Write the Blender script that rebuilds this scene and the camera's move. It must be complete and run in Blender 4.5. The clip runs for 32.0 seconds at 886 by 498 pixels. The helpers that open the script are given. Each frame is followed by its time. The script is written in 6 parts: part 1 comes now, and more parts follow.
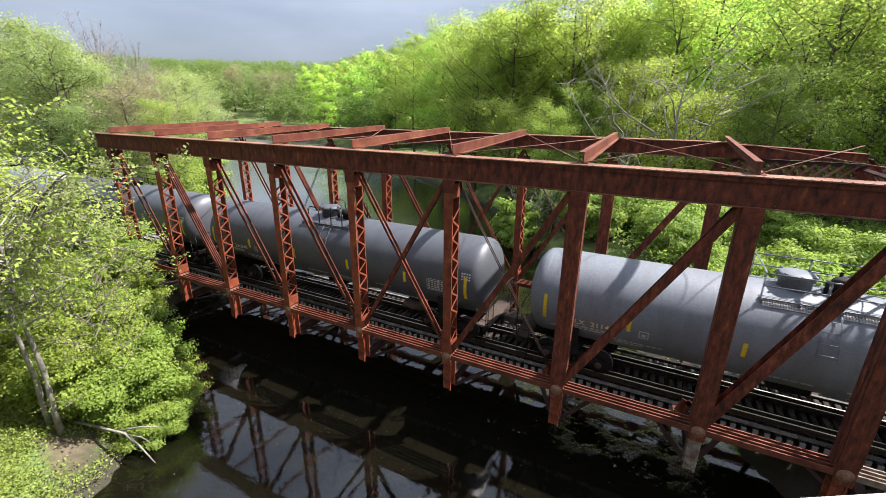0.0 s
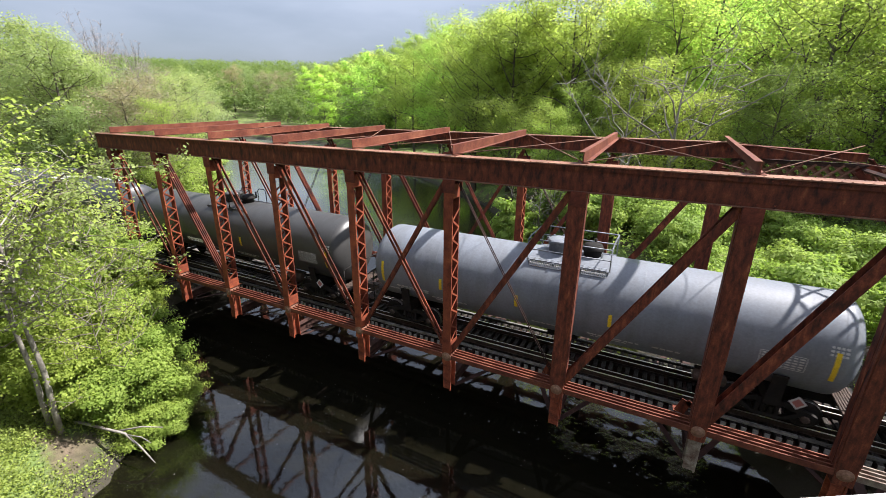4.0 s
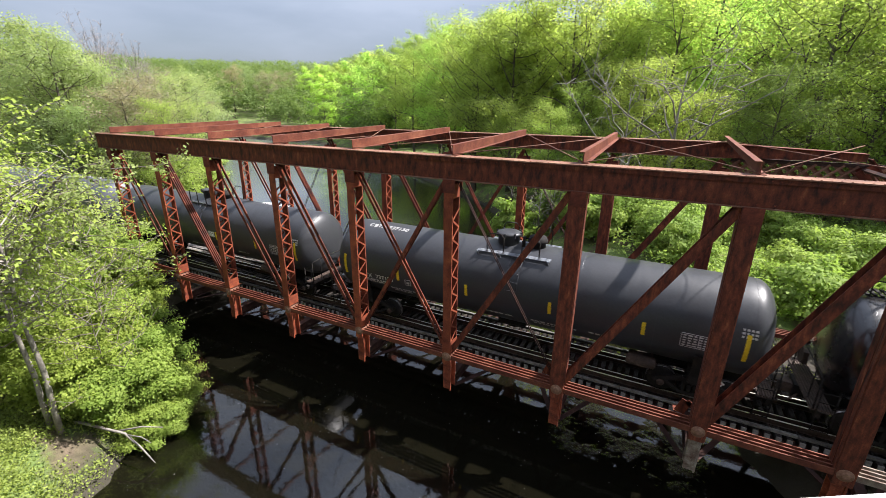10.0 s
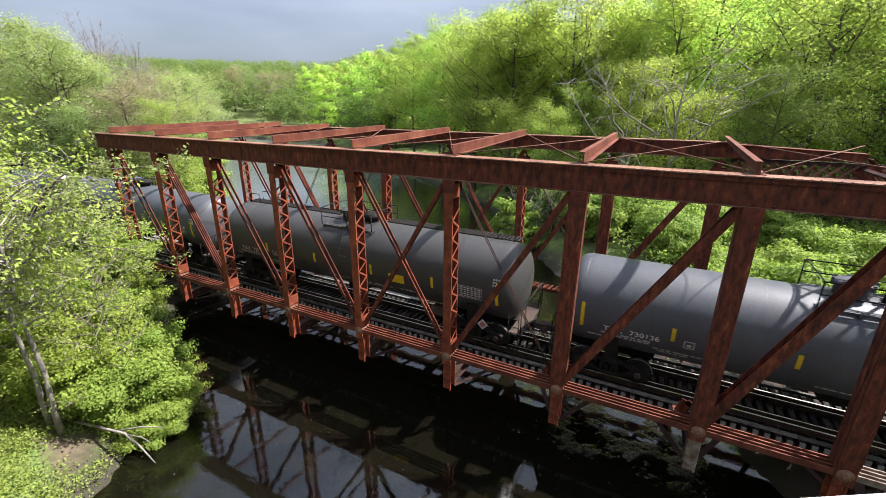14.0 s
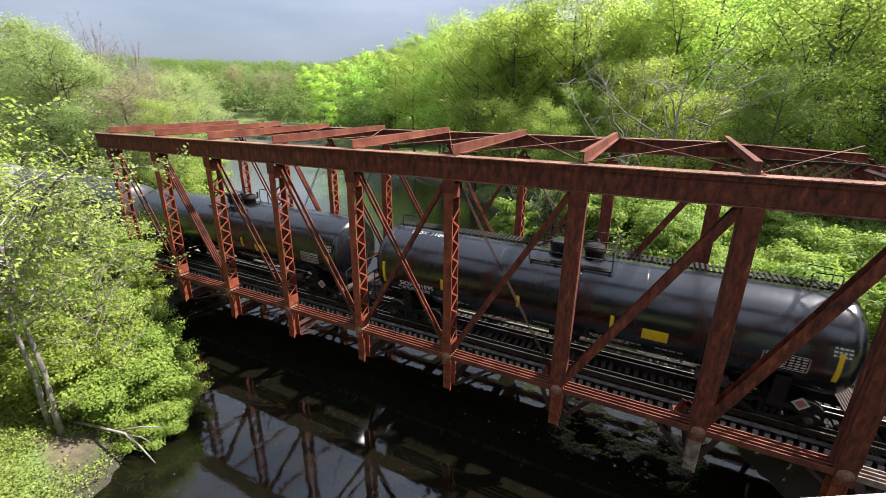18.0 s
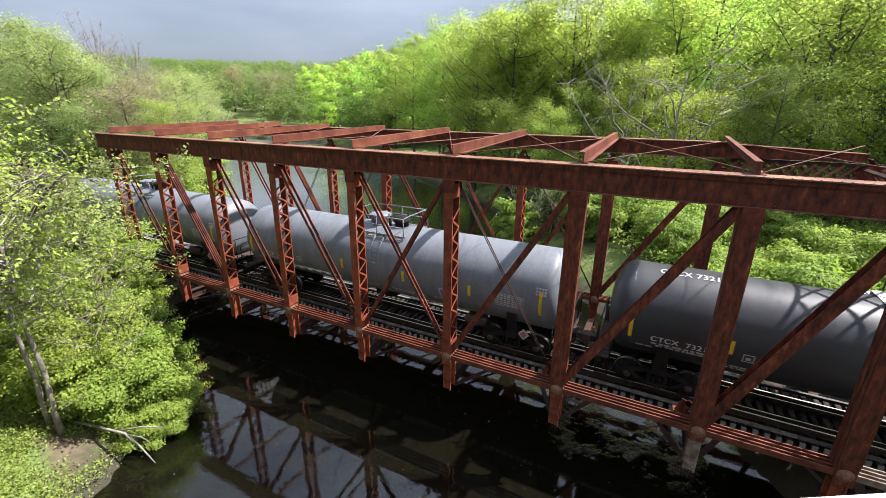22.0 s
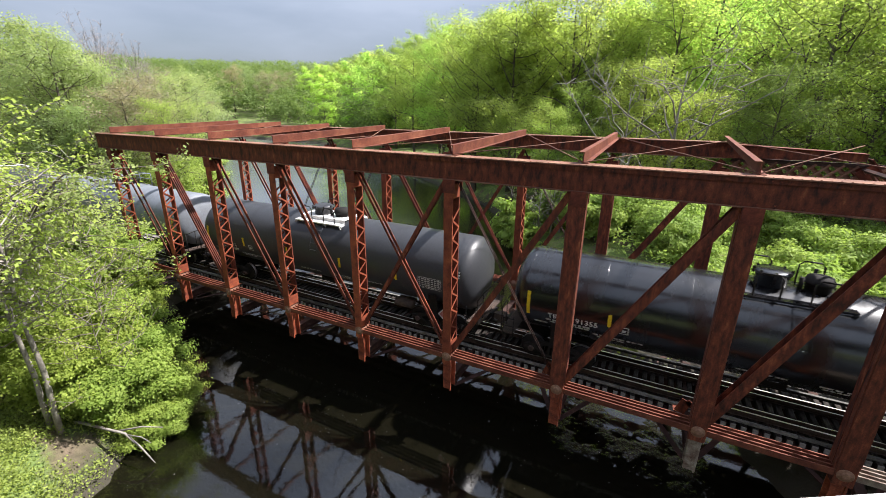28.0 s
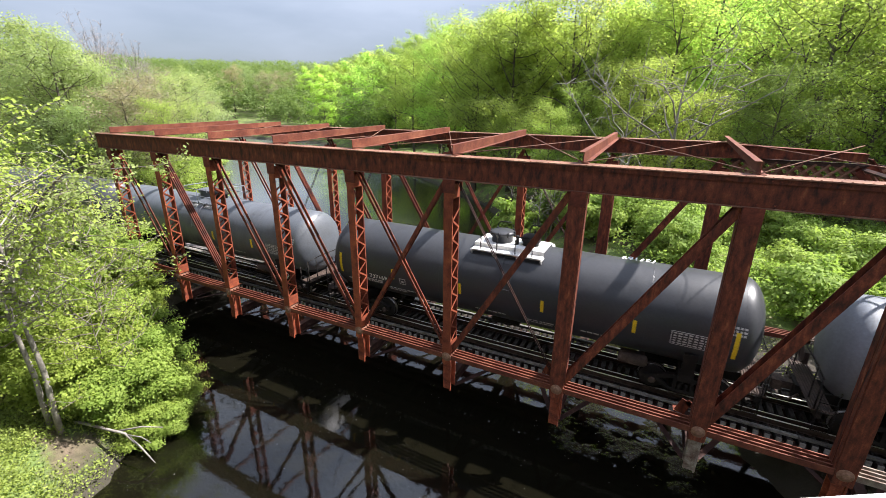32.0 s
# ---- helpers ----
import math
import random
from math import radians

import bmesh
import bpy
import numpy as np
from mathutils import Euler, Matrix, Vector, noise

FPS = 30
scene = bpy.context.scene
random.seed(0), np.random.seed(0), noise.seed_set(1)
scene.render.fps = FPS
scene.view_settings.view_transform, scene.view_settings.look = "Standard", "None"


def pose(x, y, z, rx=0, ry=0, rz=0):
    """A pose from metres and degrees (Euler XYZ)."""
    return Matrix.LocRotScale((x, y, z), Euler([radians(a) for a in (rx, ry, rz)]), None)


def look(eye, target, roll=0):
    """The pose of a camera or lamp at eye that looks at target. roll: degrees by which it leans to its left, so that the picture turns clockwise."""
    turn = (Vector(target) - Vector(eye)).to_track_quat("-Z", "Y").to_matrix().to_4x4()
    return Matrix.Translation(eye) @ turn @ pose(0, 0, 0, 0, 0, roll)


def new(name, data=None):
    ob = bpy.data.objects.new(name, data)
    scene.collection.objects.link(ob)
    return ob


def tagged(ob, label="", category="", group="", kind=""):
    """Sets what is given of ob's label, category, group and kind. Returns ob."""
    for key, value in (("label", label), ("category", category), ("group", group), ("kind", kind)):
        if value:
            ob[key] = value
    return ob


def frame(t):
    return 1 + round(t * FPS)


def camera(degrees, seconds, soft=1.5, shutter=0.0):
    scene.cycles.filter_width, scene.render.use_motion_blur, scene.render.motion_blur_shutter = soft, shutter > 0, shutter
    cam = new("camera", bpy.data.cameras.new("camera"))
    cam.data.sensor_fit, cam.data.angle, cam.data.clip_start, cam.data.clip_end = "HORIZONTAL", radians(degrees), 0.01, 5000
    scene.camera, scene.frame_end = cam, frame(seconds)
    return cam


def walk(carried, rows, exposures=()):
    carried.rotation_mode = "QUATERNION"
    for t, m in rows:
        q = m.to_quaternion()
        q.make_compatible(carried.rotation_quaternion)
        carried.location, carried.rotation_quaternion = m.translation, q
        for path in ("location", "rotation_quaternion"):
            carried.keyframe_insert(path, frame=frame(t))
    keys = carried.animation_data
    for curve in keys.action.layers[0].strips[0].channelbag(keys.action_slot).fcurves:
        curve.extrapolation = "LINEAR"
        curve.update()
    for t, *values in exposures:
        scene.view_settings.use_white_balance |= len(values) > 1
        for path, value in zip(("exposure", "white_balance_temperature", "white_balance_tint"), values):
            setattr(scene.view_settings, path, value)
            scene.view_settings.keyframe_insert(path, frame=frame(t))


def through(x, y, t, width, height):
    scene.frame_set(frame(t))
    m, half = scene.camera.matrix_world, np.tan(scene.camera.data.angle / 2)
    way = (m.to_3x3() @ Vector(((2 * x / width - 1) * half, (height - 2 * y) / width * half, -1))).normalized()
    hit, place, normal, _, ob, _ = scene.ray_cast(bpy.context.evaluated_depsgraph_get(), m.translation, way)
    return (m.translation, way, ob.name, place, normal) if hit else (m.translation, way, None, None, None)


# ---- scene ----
cam = camera(92.87, 32.0, soft=0.8, shutter=0.1)
EYE = (28.13, -11.23, 8.10)
VIEW = look(EYE, (28.13 - 4.362, -11.23 + 8.418, 8.10 - 3.184), roll=0.52)
# the picture brightens slightly towards the end
walk(cam, [(0.0, VIEW), (32.0, VIEW)], exposures=[(0.0, 1.50, 6350, 15), (13.0, 1.47, 6350, 15), (24.0, 1.48, 6350, 15), (28.0, 1.45, 6350, 15), (29.0, 1.61, 6350, 15), (32.0, 1.63, 6350, 15)])

# ---------------------------------------------------------------- light
SUN_TO = Vector((0.62, 0.44, 1.0)).normalized()
world = bpy.data.worlds.new("world")
scene.world = world
world.use_nodes = True
wn, wl = world.node_tree.nodes, world.node_tree.links
wn.clear()
sky = wn.new("ShaderNodeTexSky")
sky.sky_type = "NISHITA"
sky.sun_disc = False
sky.sun_elevation = math.asin(SUN_TO.z)
sky.sun_rotation = math.atan2(SUN_TO.x, SUN_TO.y)
sky.air_density, sky.dust_density, sky.ozone_density = 1.0, 2.5, 1.0
coord = wn.new("ShaderNodeTexCoord")
stretch = wn.new("ShaderNodeMapping")
stretch.inputs["Scale"].default_value = (1.2, 1.2, 5.0)
cloud = wn.new("ShaderNodeTexNoise")
cloud.inputs["Scale"].default_value = 2.2
cloud.inputs["Detail"].default_value = 6
ramp = wn.new("ShaderNodeValToRGB")
ramp.color_ramp.elements[0].position, ramp.color_ramp.elements[1].position = 0.25, 0.75
ramp.color_ramp.elements[0].color = (0.45, 0.45, 0.45, 1)
ramp.color_ramp.elements[1].color = (0.8, 0.8, 0.8, 1)
mix = wn.new("ShaderNodeMix")
mix.data_type = "RGBA"
# thin overcast, about four times as bright overhead as at the horizon
height = wn.new("ShaderNodeSeparateXYZ")
wl.new(coord.outputs["Generated"], height.inputs[0])
rise = wn.new("ShaderNodeMapRange")
rise.inputs[1].default_value, rise.inputs[2].default_value = 0.0, 1.0
rise.inputs[3].default_value, rise.inputs[4].default_value = 0.48, 2.1
wl.new(height.outputs["Z"], rise.inputs[0])
veil = wn.new("ShaderNodeVectorMath")
veil.operation = "SCALE"
veil.inputs[0].default_value = (5.25, 6.0, 7.1)
patch = wn.new("ShaderNodeMapRange")
patch.inputs[1].default_value, patch.inputs[2].default_value = 0.35, 0.65
patch.inputs[3].default_value, patch.inputs[4].default_value = 0.88, 1.1
shade = wn.new("ShaderNodeMath")
shade.operation = "MULTIPLY"
wl.new(cloud.outputs["Fac"], patch.inputs[0])
wl.new(rise.outputs[0], shade.inputs[0])
wl.new(patch.outputs[0], shade.inputs[1])
wl.new(shade.outputs[0], veil.inputs["Scale"])
wl.new(veil.outputs[0], mix.inputs[7])
back = wn.new("ShaderNodeBackground")
back.inputs["Strength"].default_value = 0.0505
wout = wn.new("ShaderNodeOutputWorld")
wl.new(coord.outputs["Generated"], stretch.inputs["Vector"])
wl.new(stretch.outputs["Vector"], cloud.inputs["Vector"])
wl.new(cloud.outputs["Fac"], ramp.inputs["Fac"])
wl.new(ramp.outputs["Color"], mix.inputs[0])
wl.new(sky.outputs["Color"], mix.inputs[6])
wl.new(mix.outputs[2], back.inputs["Color"])
wl.new(back.outputs["Background"], wout.inputs["Surface"])

sun = new("sun", bpy.data.lights.new("sun", "SUN"))
sun.data.energy, sun.data.angle, sun.data.color = 4.5, radians(1.0), (1.0, 0.97, 0.91)
sun.matrix_world = look(tuple(SUN_TO * 50), (0, 0, 0))

# ---------------------------------------------------------------- materials


def material(name, base, rough=0.6, metal=0.0):
    m = bpy.data.materials.new(name)
    m.use_nodes = True
    b = m.node_tree.nodes["Principled BSDF"]
    b.inputs["Base Color"].default_value = (*base, 1)
    b.inputs["Roughness"].default_value = rough
    b.inputs["Metallic"].default_value = metal
    return m


def noise_node(m, scale, detail=5.0, rough=0.6, stretch=None, space="Object"):
    n, l = m.node_tree.nodes, m.node_tree.links
    tc = n.new("ShaderNodeTexCoord")
    mp = n.new("ShaderNodeMapping")
    if stretch:
        mp.inputs["Scale"].default_value = stretch
    tx = n.new("ShaderNodeTexNoise")
    tx.inputs["Scale"].default_value = scale
    tx.inputs["Detail"].default_value = detail
    tx.inputs["Roughness"].default_value = rough
    l.new(tc.outputs[space], mp.inputs["Vector"])
    l.new(mp.outputs["Vector"], tx.inputs["Vector"])
    return tx


def ramp_node(m, source, stops):
    n, l = m.node_tree.nodes, m.node_tree.links
    r = n.new("ShaderNodeValToRGB")
    e = r.color_ramp.elements
    while len(e) < len(stops):
        e.new(0.5)
    for el, (p, c) in zip(e, stops):
        el.position = p
        el.color = (*c, 1) if len(c) == 3 else c
    l.new(source, r.inputs["Fac"])
    return r


def mix_node(m, fac, a, b, mode="MIX"):
    n, l = m.node_tree.nodes, m.node_tree.links
    x = n.new("ShaderNodeMix")
    x.data_type, x.blend_type = "RGBA", mode
    for sock, v in ((x.inputs[0], fac), (x.inputs[6], a), (x.inputs[7], b)):
        if isinstance(v, (int, float)):
            sock.default_value = v
        elif isinstance(v, tuple):
            sock.default_value = (*v, 1)
        else:
            l.new(v, sock)
    return x.outputs[2]


def bump(m, source, strength=0.3, distance=0.02):
    n, l = m.node_tree.nodes, m.node_tree.links
    b = n.new("ShaderNodeBump")
    b.inputs["Strength"].default_value = strength
    b.inputs["Distance"].default_value = distance
    l.new(source, b.inputs["Height"])
    l.new(b.outputs["Normal"], n["Principled BSDF"].inputs["Normal"])


def to_base(m, source):
    m.node_tree.links.new(source, m.node_tree.nodes["Principled BSDF"].inputs["Base Color"])


def to_rough(m, source):
    m.node_tree.links.new(source, m.node_tree.nodes["Principled BSDF"].inputs["Roughness"])


def speckled(name, stops, scale, fine=None, rough=0.8, metal=0.0, bumps=0.3, dist=0.01, stretch=None, space="Object", vary=0.0, shine=0.35):
    """A surface with variation at two scales: stops on a broad noise, broken up by a fine one."""
    m = material(name, stops[0][1], rough, metal)
    broad = noise_node(m, scale, stretch=stretch, space=space)
    col = ramp_node(m, broad.outputs["Fac"], stops).outputs["Color"]
    small = noise_node(m, fine or scale * 9, 6, 0.7, space=space)
    grain = ramp_node(m, small.outputs["Fac"], [(0.3, (0.62, 0.62, 0.62)), (0.7, (1.25, 1.25, 1.25))])
    col = mix_node(m, 1.0, col, grain.outputs["Color"], "MULTIPLY")
    if vary:
        info = m.node_tree.nodes.new("ShaderNodeObjectInfo")
        v = ramp_node(m, info.outputs["Random"], [(0.0, (1 - vary,) * 3), (1.0, (1 + vary,) * 3)])
        col = mix_node(m, 1.0, col, v.outputs["Color"], "MULTIPLY")
    to_base(m, col)
    bump(m, small.outputs["Fac"], bumps, dist)
    m.node_tree.nodes["Principled BSDF"].inputs["Specular IOR Level"].default_value = shine
    return m


RUST = speckled("rusted_steel", [(0.3, (0.02042, 0.00848, 0.005733)), (0.42, (0.09644, 0.0212, 0.01147)), (0.58, (0.1702, 0.03816, 0.01802)), (0.75, (0.295, 0.0901, 0.03931))], 2.4, 24, 0.78, 0.1, 0.35, 0.006, vary=0.12)
RUST_WEB = speckled("streaked_rusty_web", [(0.33, (0.02723, 0.00954, 0.005733)), (0.45, (0.0885, 0.02014, 0.009009)), (0.60, (0.1532, 0.0371, 0.01474)), (0.75, (0.2723, 0.09328, 0.03604))], 2.2, 30, 0.75, 0.1, 0.35, 0.006, stretch=(3.0, 3.0, 1.1), vary=0.08)
RUST_POST = speckled("dark_streaked_rusty_post", [(0.27, (0.02042, 0.00954, 0.006552)), (0.40, (0.07942, 0.01908, 0.009828)), (0.55, (0.1532, 0.03604, 0.01638)), (0.66, (0.2383, 0.0636, 0.02621)), (0.78, (0.3631, 0.1378, 0.06552))], 3.4, 30, 0.75, 0.1, 0.4, 0.008, stretch=(2.4, 2.4, 0.8), vary=0.1)
RUST_TOP = speckled("weathered_cover_plate", [(0.3, (0.1021, 0.0424, 0.02457)), (0.5, (0.1872, 0.0848, 0.05078)), (0.75, (0.3063, 0.1749, 0.1106))], 1.2, 18, 0.7, 0.1, 0.3, 0.006, vary=0.1)
RUST_STRUT = speckled("reddish_rusted_strut", [(0.3, (0.07942, 0.01908, 0.009828)), (0.5, (0.1418, 0.03816, 0.01966)), (0.75, (0.2269, 0.0848, 0.04505))], 1.2, 18, 0.7, 0.1, 0.3, 0.006, vary=0.1)
RUST_BRIGHT = speckled("orange_rusted_steel", [(0.28, (0.04666, 0.01268, 0.007371)), (0.42, (0.1763, 0.03901, 0.0172)), (0.58, (0.2592, 0.06046, 0.02457)), (0.75, (0.3941, 0.1219, 0.0475))], 2.4, 28, 0.75, 0.1, 0.35, 0.006, vary=0.15)
RUST_DARK = speckled("dark_rusted_steel", [(0.3, (0.018, 0.010, 0.009)), (0.6, (0.05, 0.022, 0.016)), (0.8, (0.11, 0.045, 0.03))], 1.5, 22, 0.85, 0.05, 0.3, 0.006)
RAIL = speckled("rusty_rail_steel", [(0.3, (0.035, 0.024, 0.018)), (0.7, (0.085, 0.058, 0.042))], 3, 30, 0.6, 0.3, 0.1)
# worn head, made paler and less metallic to carry the sky's glint
RAIL_TOP = material("worn_rail_glint", (0.58, 0.55, 0.50), 0.38, 0.45)
TIE = speckled("weathered_creosoted_timber", [(0.3, (0.012, 0.010, 0.009)), (0.55, (0.04, 0.035, 0.031)), (0.8, (0.11, 0.10, 0.09))], 2.0, 20, 0.9, 0, 0.5, 0.01, stretch=(6, 1, 6), vary=0.45, shine=0.1)
# the sawn ends of the timbers are a paler grey
spot = TIE.node_tree.nodes.new("ShaderNodeTexCoord")
reach_y = TIE.node_tree.nodes.new("ShaderNodeSeparateXYZ")
TIE.node_tree.links.new(spot.outputs["Object"], reach_y.inputs[0])
end_y = TIE.node_tree.nodes.new("ShaderNodeMath")
end_y.operation = "ABSOLUTE"
TIE.node_tree.links.new(reach_y.outputs["Y"], end_y.inputs[0])
pale_end = TIE.node_tree.nodes.new("ShaderNodeMapRange")
pale_end.inputs[1].default_value, pale_end.inputs[2].default_value = 1.43, 1.449
TIE.node_tree.links.new(end_y.outputs[0], pale_end.inputs[0])
plain = TIE.node_tree.nodes["Principled BSDF"].inputs["Base Color"].links[0].from_socket
grey_end = ramp_node(TIE, noise_node(TIE, 9, 5, 0.7).outputs["Fac"], [(0.3, (0.12, 0.11, 0.10)), (0.7, (0.30, 0.285, 0.265))])
to_base(TIE, mix_node(TIE, pale_end.outputs[0], plain, grey_end.outputs["Color"]))
BALLAST = speckled("ballast_stone", [(0.3, (0.09, 0.082, 0.075)), (0.7, (0.22, 0.20, 0.185))], 6, 22, 0.9, 0, 0.9, 0.04)
STONE = speckled("abutment_masonry", [(0.3, (0.05, 0.045, 0.04)), (0.6, (0.12, 0.11, 0.095)), (0.8, (0.2, 0.18, 0.16))], 1.2, 14, 0.9, 0, 0.6, 0.02, vary=0.2)
GREY_TIMBER = speckled("weathered_grey_timber", [(0.3, (0.06, 0.057, 0.052)), (0.7, (0.17, 0.165, 0.15))], 4, 26, 0.9, 0, 0.4, 0.006, vary=0.5)
FADED_INK = material("faded_white_stencil", (0.46, 0.46, 0.45), 0.7)
PALE_TIMBER = speckled("sun_bleached_timber", [(0.3, (0.12, 0.115, 0.105)), (0.7, (0.27, 0.26, 0.24))], 3, 26, 0.9, 0, 0.4, 0.006, vary=0.3)
PALE_RUST = speckled("flaking_pale_painted_steel", [(0.3, (0.10, 0.05, 0.035)), (0.5, (0.22, 0.17, 0.13)), (0.75, (0.36, 0.32, 0.27))], 4, 26, 0.8, 0, 0.4, 0.008)
ASPHALT = speckled("worn_asphalt", [(0.3, (0.035, 0.035, 0.036)), (0.7, (0.065, 0.064, 0.062))], 2, 40, 0.9, 0, 0.4, 0.006)
PARAPET = speckled("pale_concrete", [(0.3, (0.55, 0.54, 0.52)), (0.7, (0.75, 0.74, 0.72))], 3, 30, 0.8, 0, 0.3, 0.004)
BARK = speckled("grey_brown_bark", [(0.3, (0.045, 0.036, 0.028)), (0.6, (0.11, 0.092, 0.075)), (0.8, (0.2, 0.18, 0.155))], 2.5, 16, 0.95, 0, 0.8, 0.02, stretch=(3, 3, 0.6))
TWIG = speckled("pale_grey_twigs", [(0.3, (0.11, 0.09, 0.072)), (0.7, (0.26, 0.22, 0.185))], 3, 22, 0.9, 0, 0.5, 0.01)
BARE_TWIG = speckled("pinkish_grey_bare_twigs", [(0.3, (0.20, 0.165, 0.15)), (0.7, (0.34, 0.29, 0.27))], 3, 22, 0.9, 0, 0.5, 0.01)
DEADWOOD = speckled("bleached_dead_wood", [(0.3, (0.16, 0.14, 0.115)), (0.7, (0.34, 0.31, 0.27))], 3, 22, 0.9, 0, 0.5, 0.01)
GROUND = speckled("grassy_ground", [(0.30, (0.13, 0.098, 0.068)), (0.41, (0.115, 0.10, 0.055)), (0.50, (0.11, 0.16, 0.04)), (0.62, (0.17, 0.22, 0.06)), (0.75, (0.22, 0.18, 0.12))], 0.6, 5, 0.95, 0, 0.9, 0.08)
# bare mud and washed stones along the waterline
place = GROUND.node_tree.nodes.new("ShaderNodeNewGeometry")
split = GROUND.node_tree.nodes.new("ShaderNodeSeparateXYZ")
GROUND.node_tree.links.new(place.outputs["Position"], split.inputs[0])
level = GROUND.node_tree.nodes.new("ShaderNodeMapRange")
level.inputs[1].default_value, level.inputs[2].default_value = -2.85, -2.2
GROUND.node_tree.links.new(split.outputs["Z"], level.inputs[0])
grass = GROUND.node_tree.nodes["Principled BSDF"].inputs["Base Color"].links[0].from_socket
# darker brown soil replaces the grass beneath the bridge and along the track
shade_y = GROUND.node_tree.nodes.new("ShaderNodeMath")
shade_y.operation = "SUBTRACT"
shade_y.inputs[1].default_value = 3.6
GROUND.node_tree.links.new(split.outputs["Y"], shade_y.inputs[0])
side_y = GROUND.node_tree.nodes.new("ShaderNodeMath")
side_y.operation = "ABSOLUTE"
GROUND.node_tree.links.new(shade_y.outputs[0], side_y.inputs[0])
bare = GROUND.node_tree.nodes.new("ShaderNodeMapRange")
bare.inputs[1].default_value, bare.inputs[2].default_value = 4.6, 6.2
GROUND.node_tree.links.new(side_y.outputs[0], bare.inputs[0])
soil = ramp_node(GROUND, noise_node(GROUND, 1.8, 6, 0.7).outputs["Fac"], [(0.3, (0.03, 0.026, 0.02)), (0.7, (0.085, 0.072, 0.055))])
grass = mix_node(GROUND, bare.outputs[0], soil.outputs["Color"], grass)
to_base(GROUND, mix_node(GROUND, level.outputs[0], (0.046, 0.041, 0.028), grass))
WHITE_PAINT = material("white_stencil", (0.78, 0.78, 0.76), 0.6)
YELLOW_TAPE = speckled("yellow_reflective_tape", [(0.3, (0.62, 0.42, 0.012)), (0.7, (0.78, 0.56, 0.02))], 8, 40, 0.4, 0, 0.1)
YELLOW_INK = material("faded_yellow_stencil", (0.80, 0.66, 0.34), 0.7)
BLACK_INK = material("black_spray_paint", (0.02, 0.02, 0.02), 0.6)
TAUPE_INK = material("taupe_spray_paint", (0.27, 0.225, 0.18), 0.6)
PURPLE_INK = material("lilac_spray_paint", (0.42, 0.36, 0.6), 0.6)
RED_SIGN = material("faded_red_placard", (0.32, 0.11, 0.10), 0.5)
RUNNING_GEAR = speckled("grimy_cast_steel", [(0.3, (0.006, 0.0055, 0.005)), (0.6, (0.016, 0.013, 0.011)), (0.8, (0.05, 0.038, 0.03))], 3, 20, 0.8, 0.2, 0.4)
END_GEAR = speckled("dusty_coupler_steel", [(0.3, (0.03, 0.024, 0.02)), (0.6, (0.085, 0.058, 0.046)), (0.8, (0.20, 0.15, 0.12))], 3, 20, 0.8, 0.1, 0.4)
WHEEL_TREAD = material("polished_wheel_tread", (0.42, 0.40, 0.38), 0.3, 1.0)


def tank_paint(name, base, rough, dirt=(0.05, 0.044, 0.036), amount=0.4, gloss=0.0, shine=0.5):
    m = material(name, base, rough)
    streak = noise_node(m, 1.3, 6, 0.65, stretch=(1.6, 0.5, 0.5))
    f = ramp_node(m, streak.outputs["Fac"], [(0.42, (0, 0, 0)), (0.78, (amount,) * 3)])
    col = mix_node(m, f.outputs["Color"], base, dirt)
    fine = noise_node(m, 14, 6, 0.7)
    g = ramp_node(m, fine.outputs["Fac"], [(0.3, (0.82, 0.82, 0.82)), (0.7, (1.14, 1.14, 1.14))])
    to_base(m, mix_node(m, 1.0, col, g.outputs["Color"], "MULTIPLY"))
    r = ramp_node(m, streak.outputs["Fac"], [(0.3, (rough * 0.8,) * 3), (0.75, (min(1, rough * 1.35),) * 3)])
    to_rough(m, r.outputs["Color"])
    bump(m, noise_node(m, 1.1, 2).outputs["Fac"], 0.05, 0.02)
    m.node_tree.nodes["Principled BSDF"].inputs["Coat Weight"].default_value = gloss
    m.node_tree.nodes["Principled BSDF"].inputs["Specular IOR Level"].default_value = shine
    m.node_tree.nodes["Principled BSDF"].inputs["Coat Roughness"].default_value = max(0.12, rough * 0.9)
    return m


PAINT = {
    "grey": tank_paint("mid_grey_tank_paint", (0.098, 0.108, 0.124), 0.46),
    "light_grey": tank_paint("light_grey_tank_paint", (0.165, 0.180, 0.205), 0.48),
    "slate": tank_paint("slate_grey_tank_paint", (0.072, 0.078, 0.091), 0.46),
    "dark_grey": tank_paint("dark_grey_tank_paint", (0.046, 0.045, 0.0435), 0.42, (0.04, 0.037, 0.034), 0.35),
    "charcoal": tank_paint("matt_charcoal_tank_paint", (0.036, 0.0375, 0.042), 0.40, (0.04, 0.041, 0.043), 0.3, 0.0, 0.45),
    "black": tank_paint("glossy_black_tank_paint", (0.004, 0.004, 0.005), 0.24, (0.012, 0.012, 0.014), 0.2, 0.6, 0.6),
    "brown": tank_paint("rusty_brown_tank_paint", (0.030, 0.019, 0.015), 0.55, (0.05, 0.027, 0.017), 0.6, 0.0, 0.3),
}


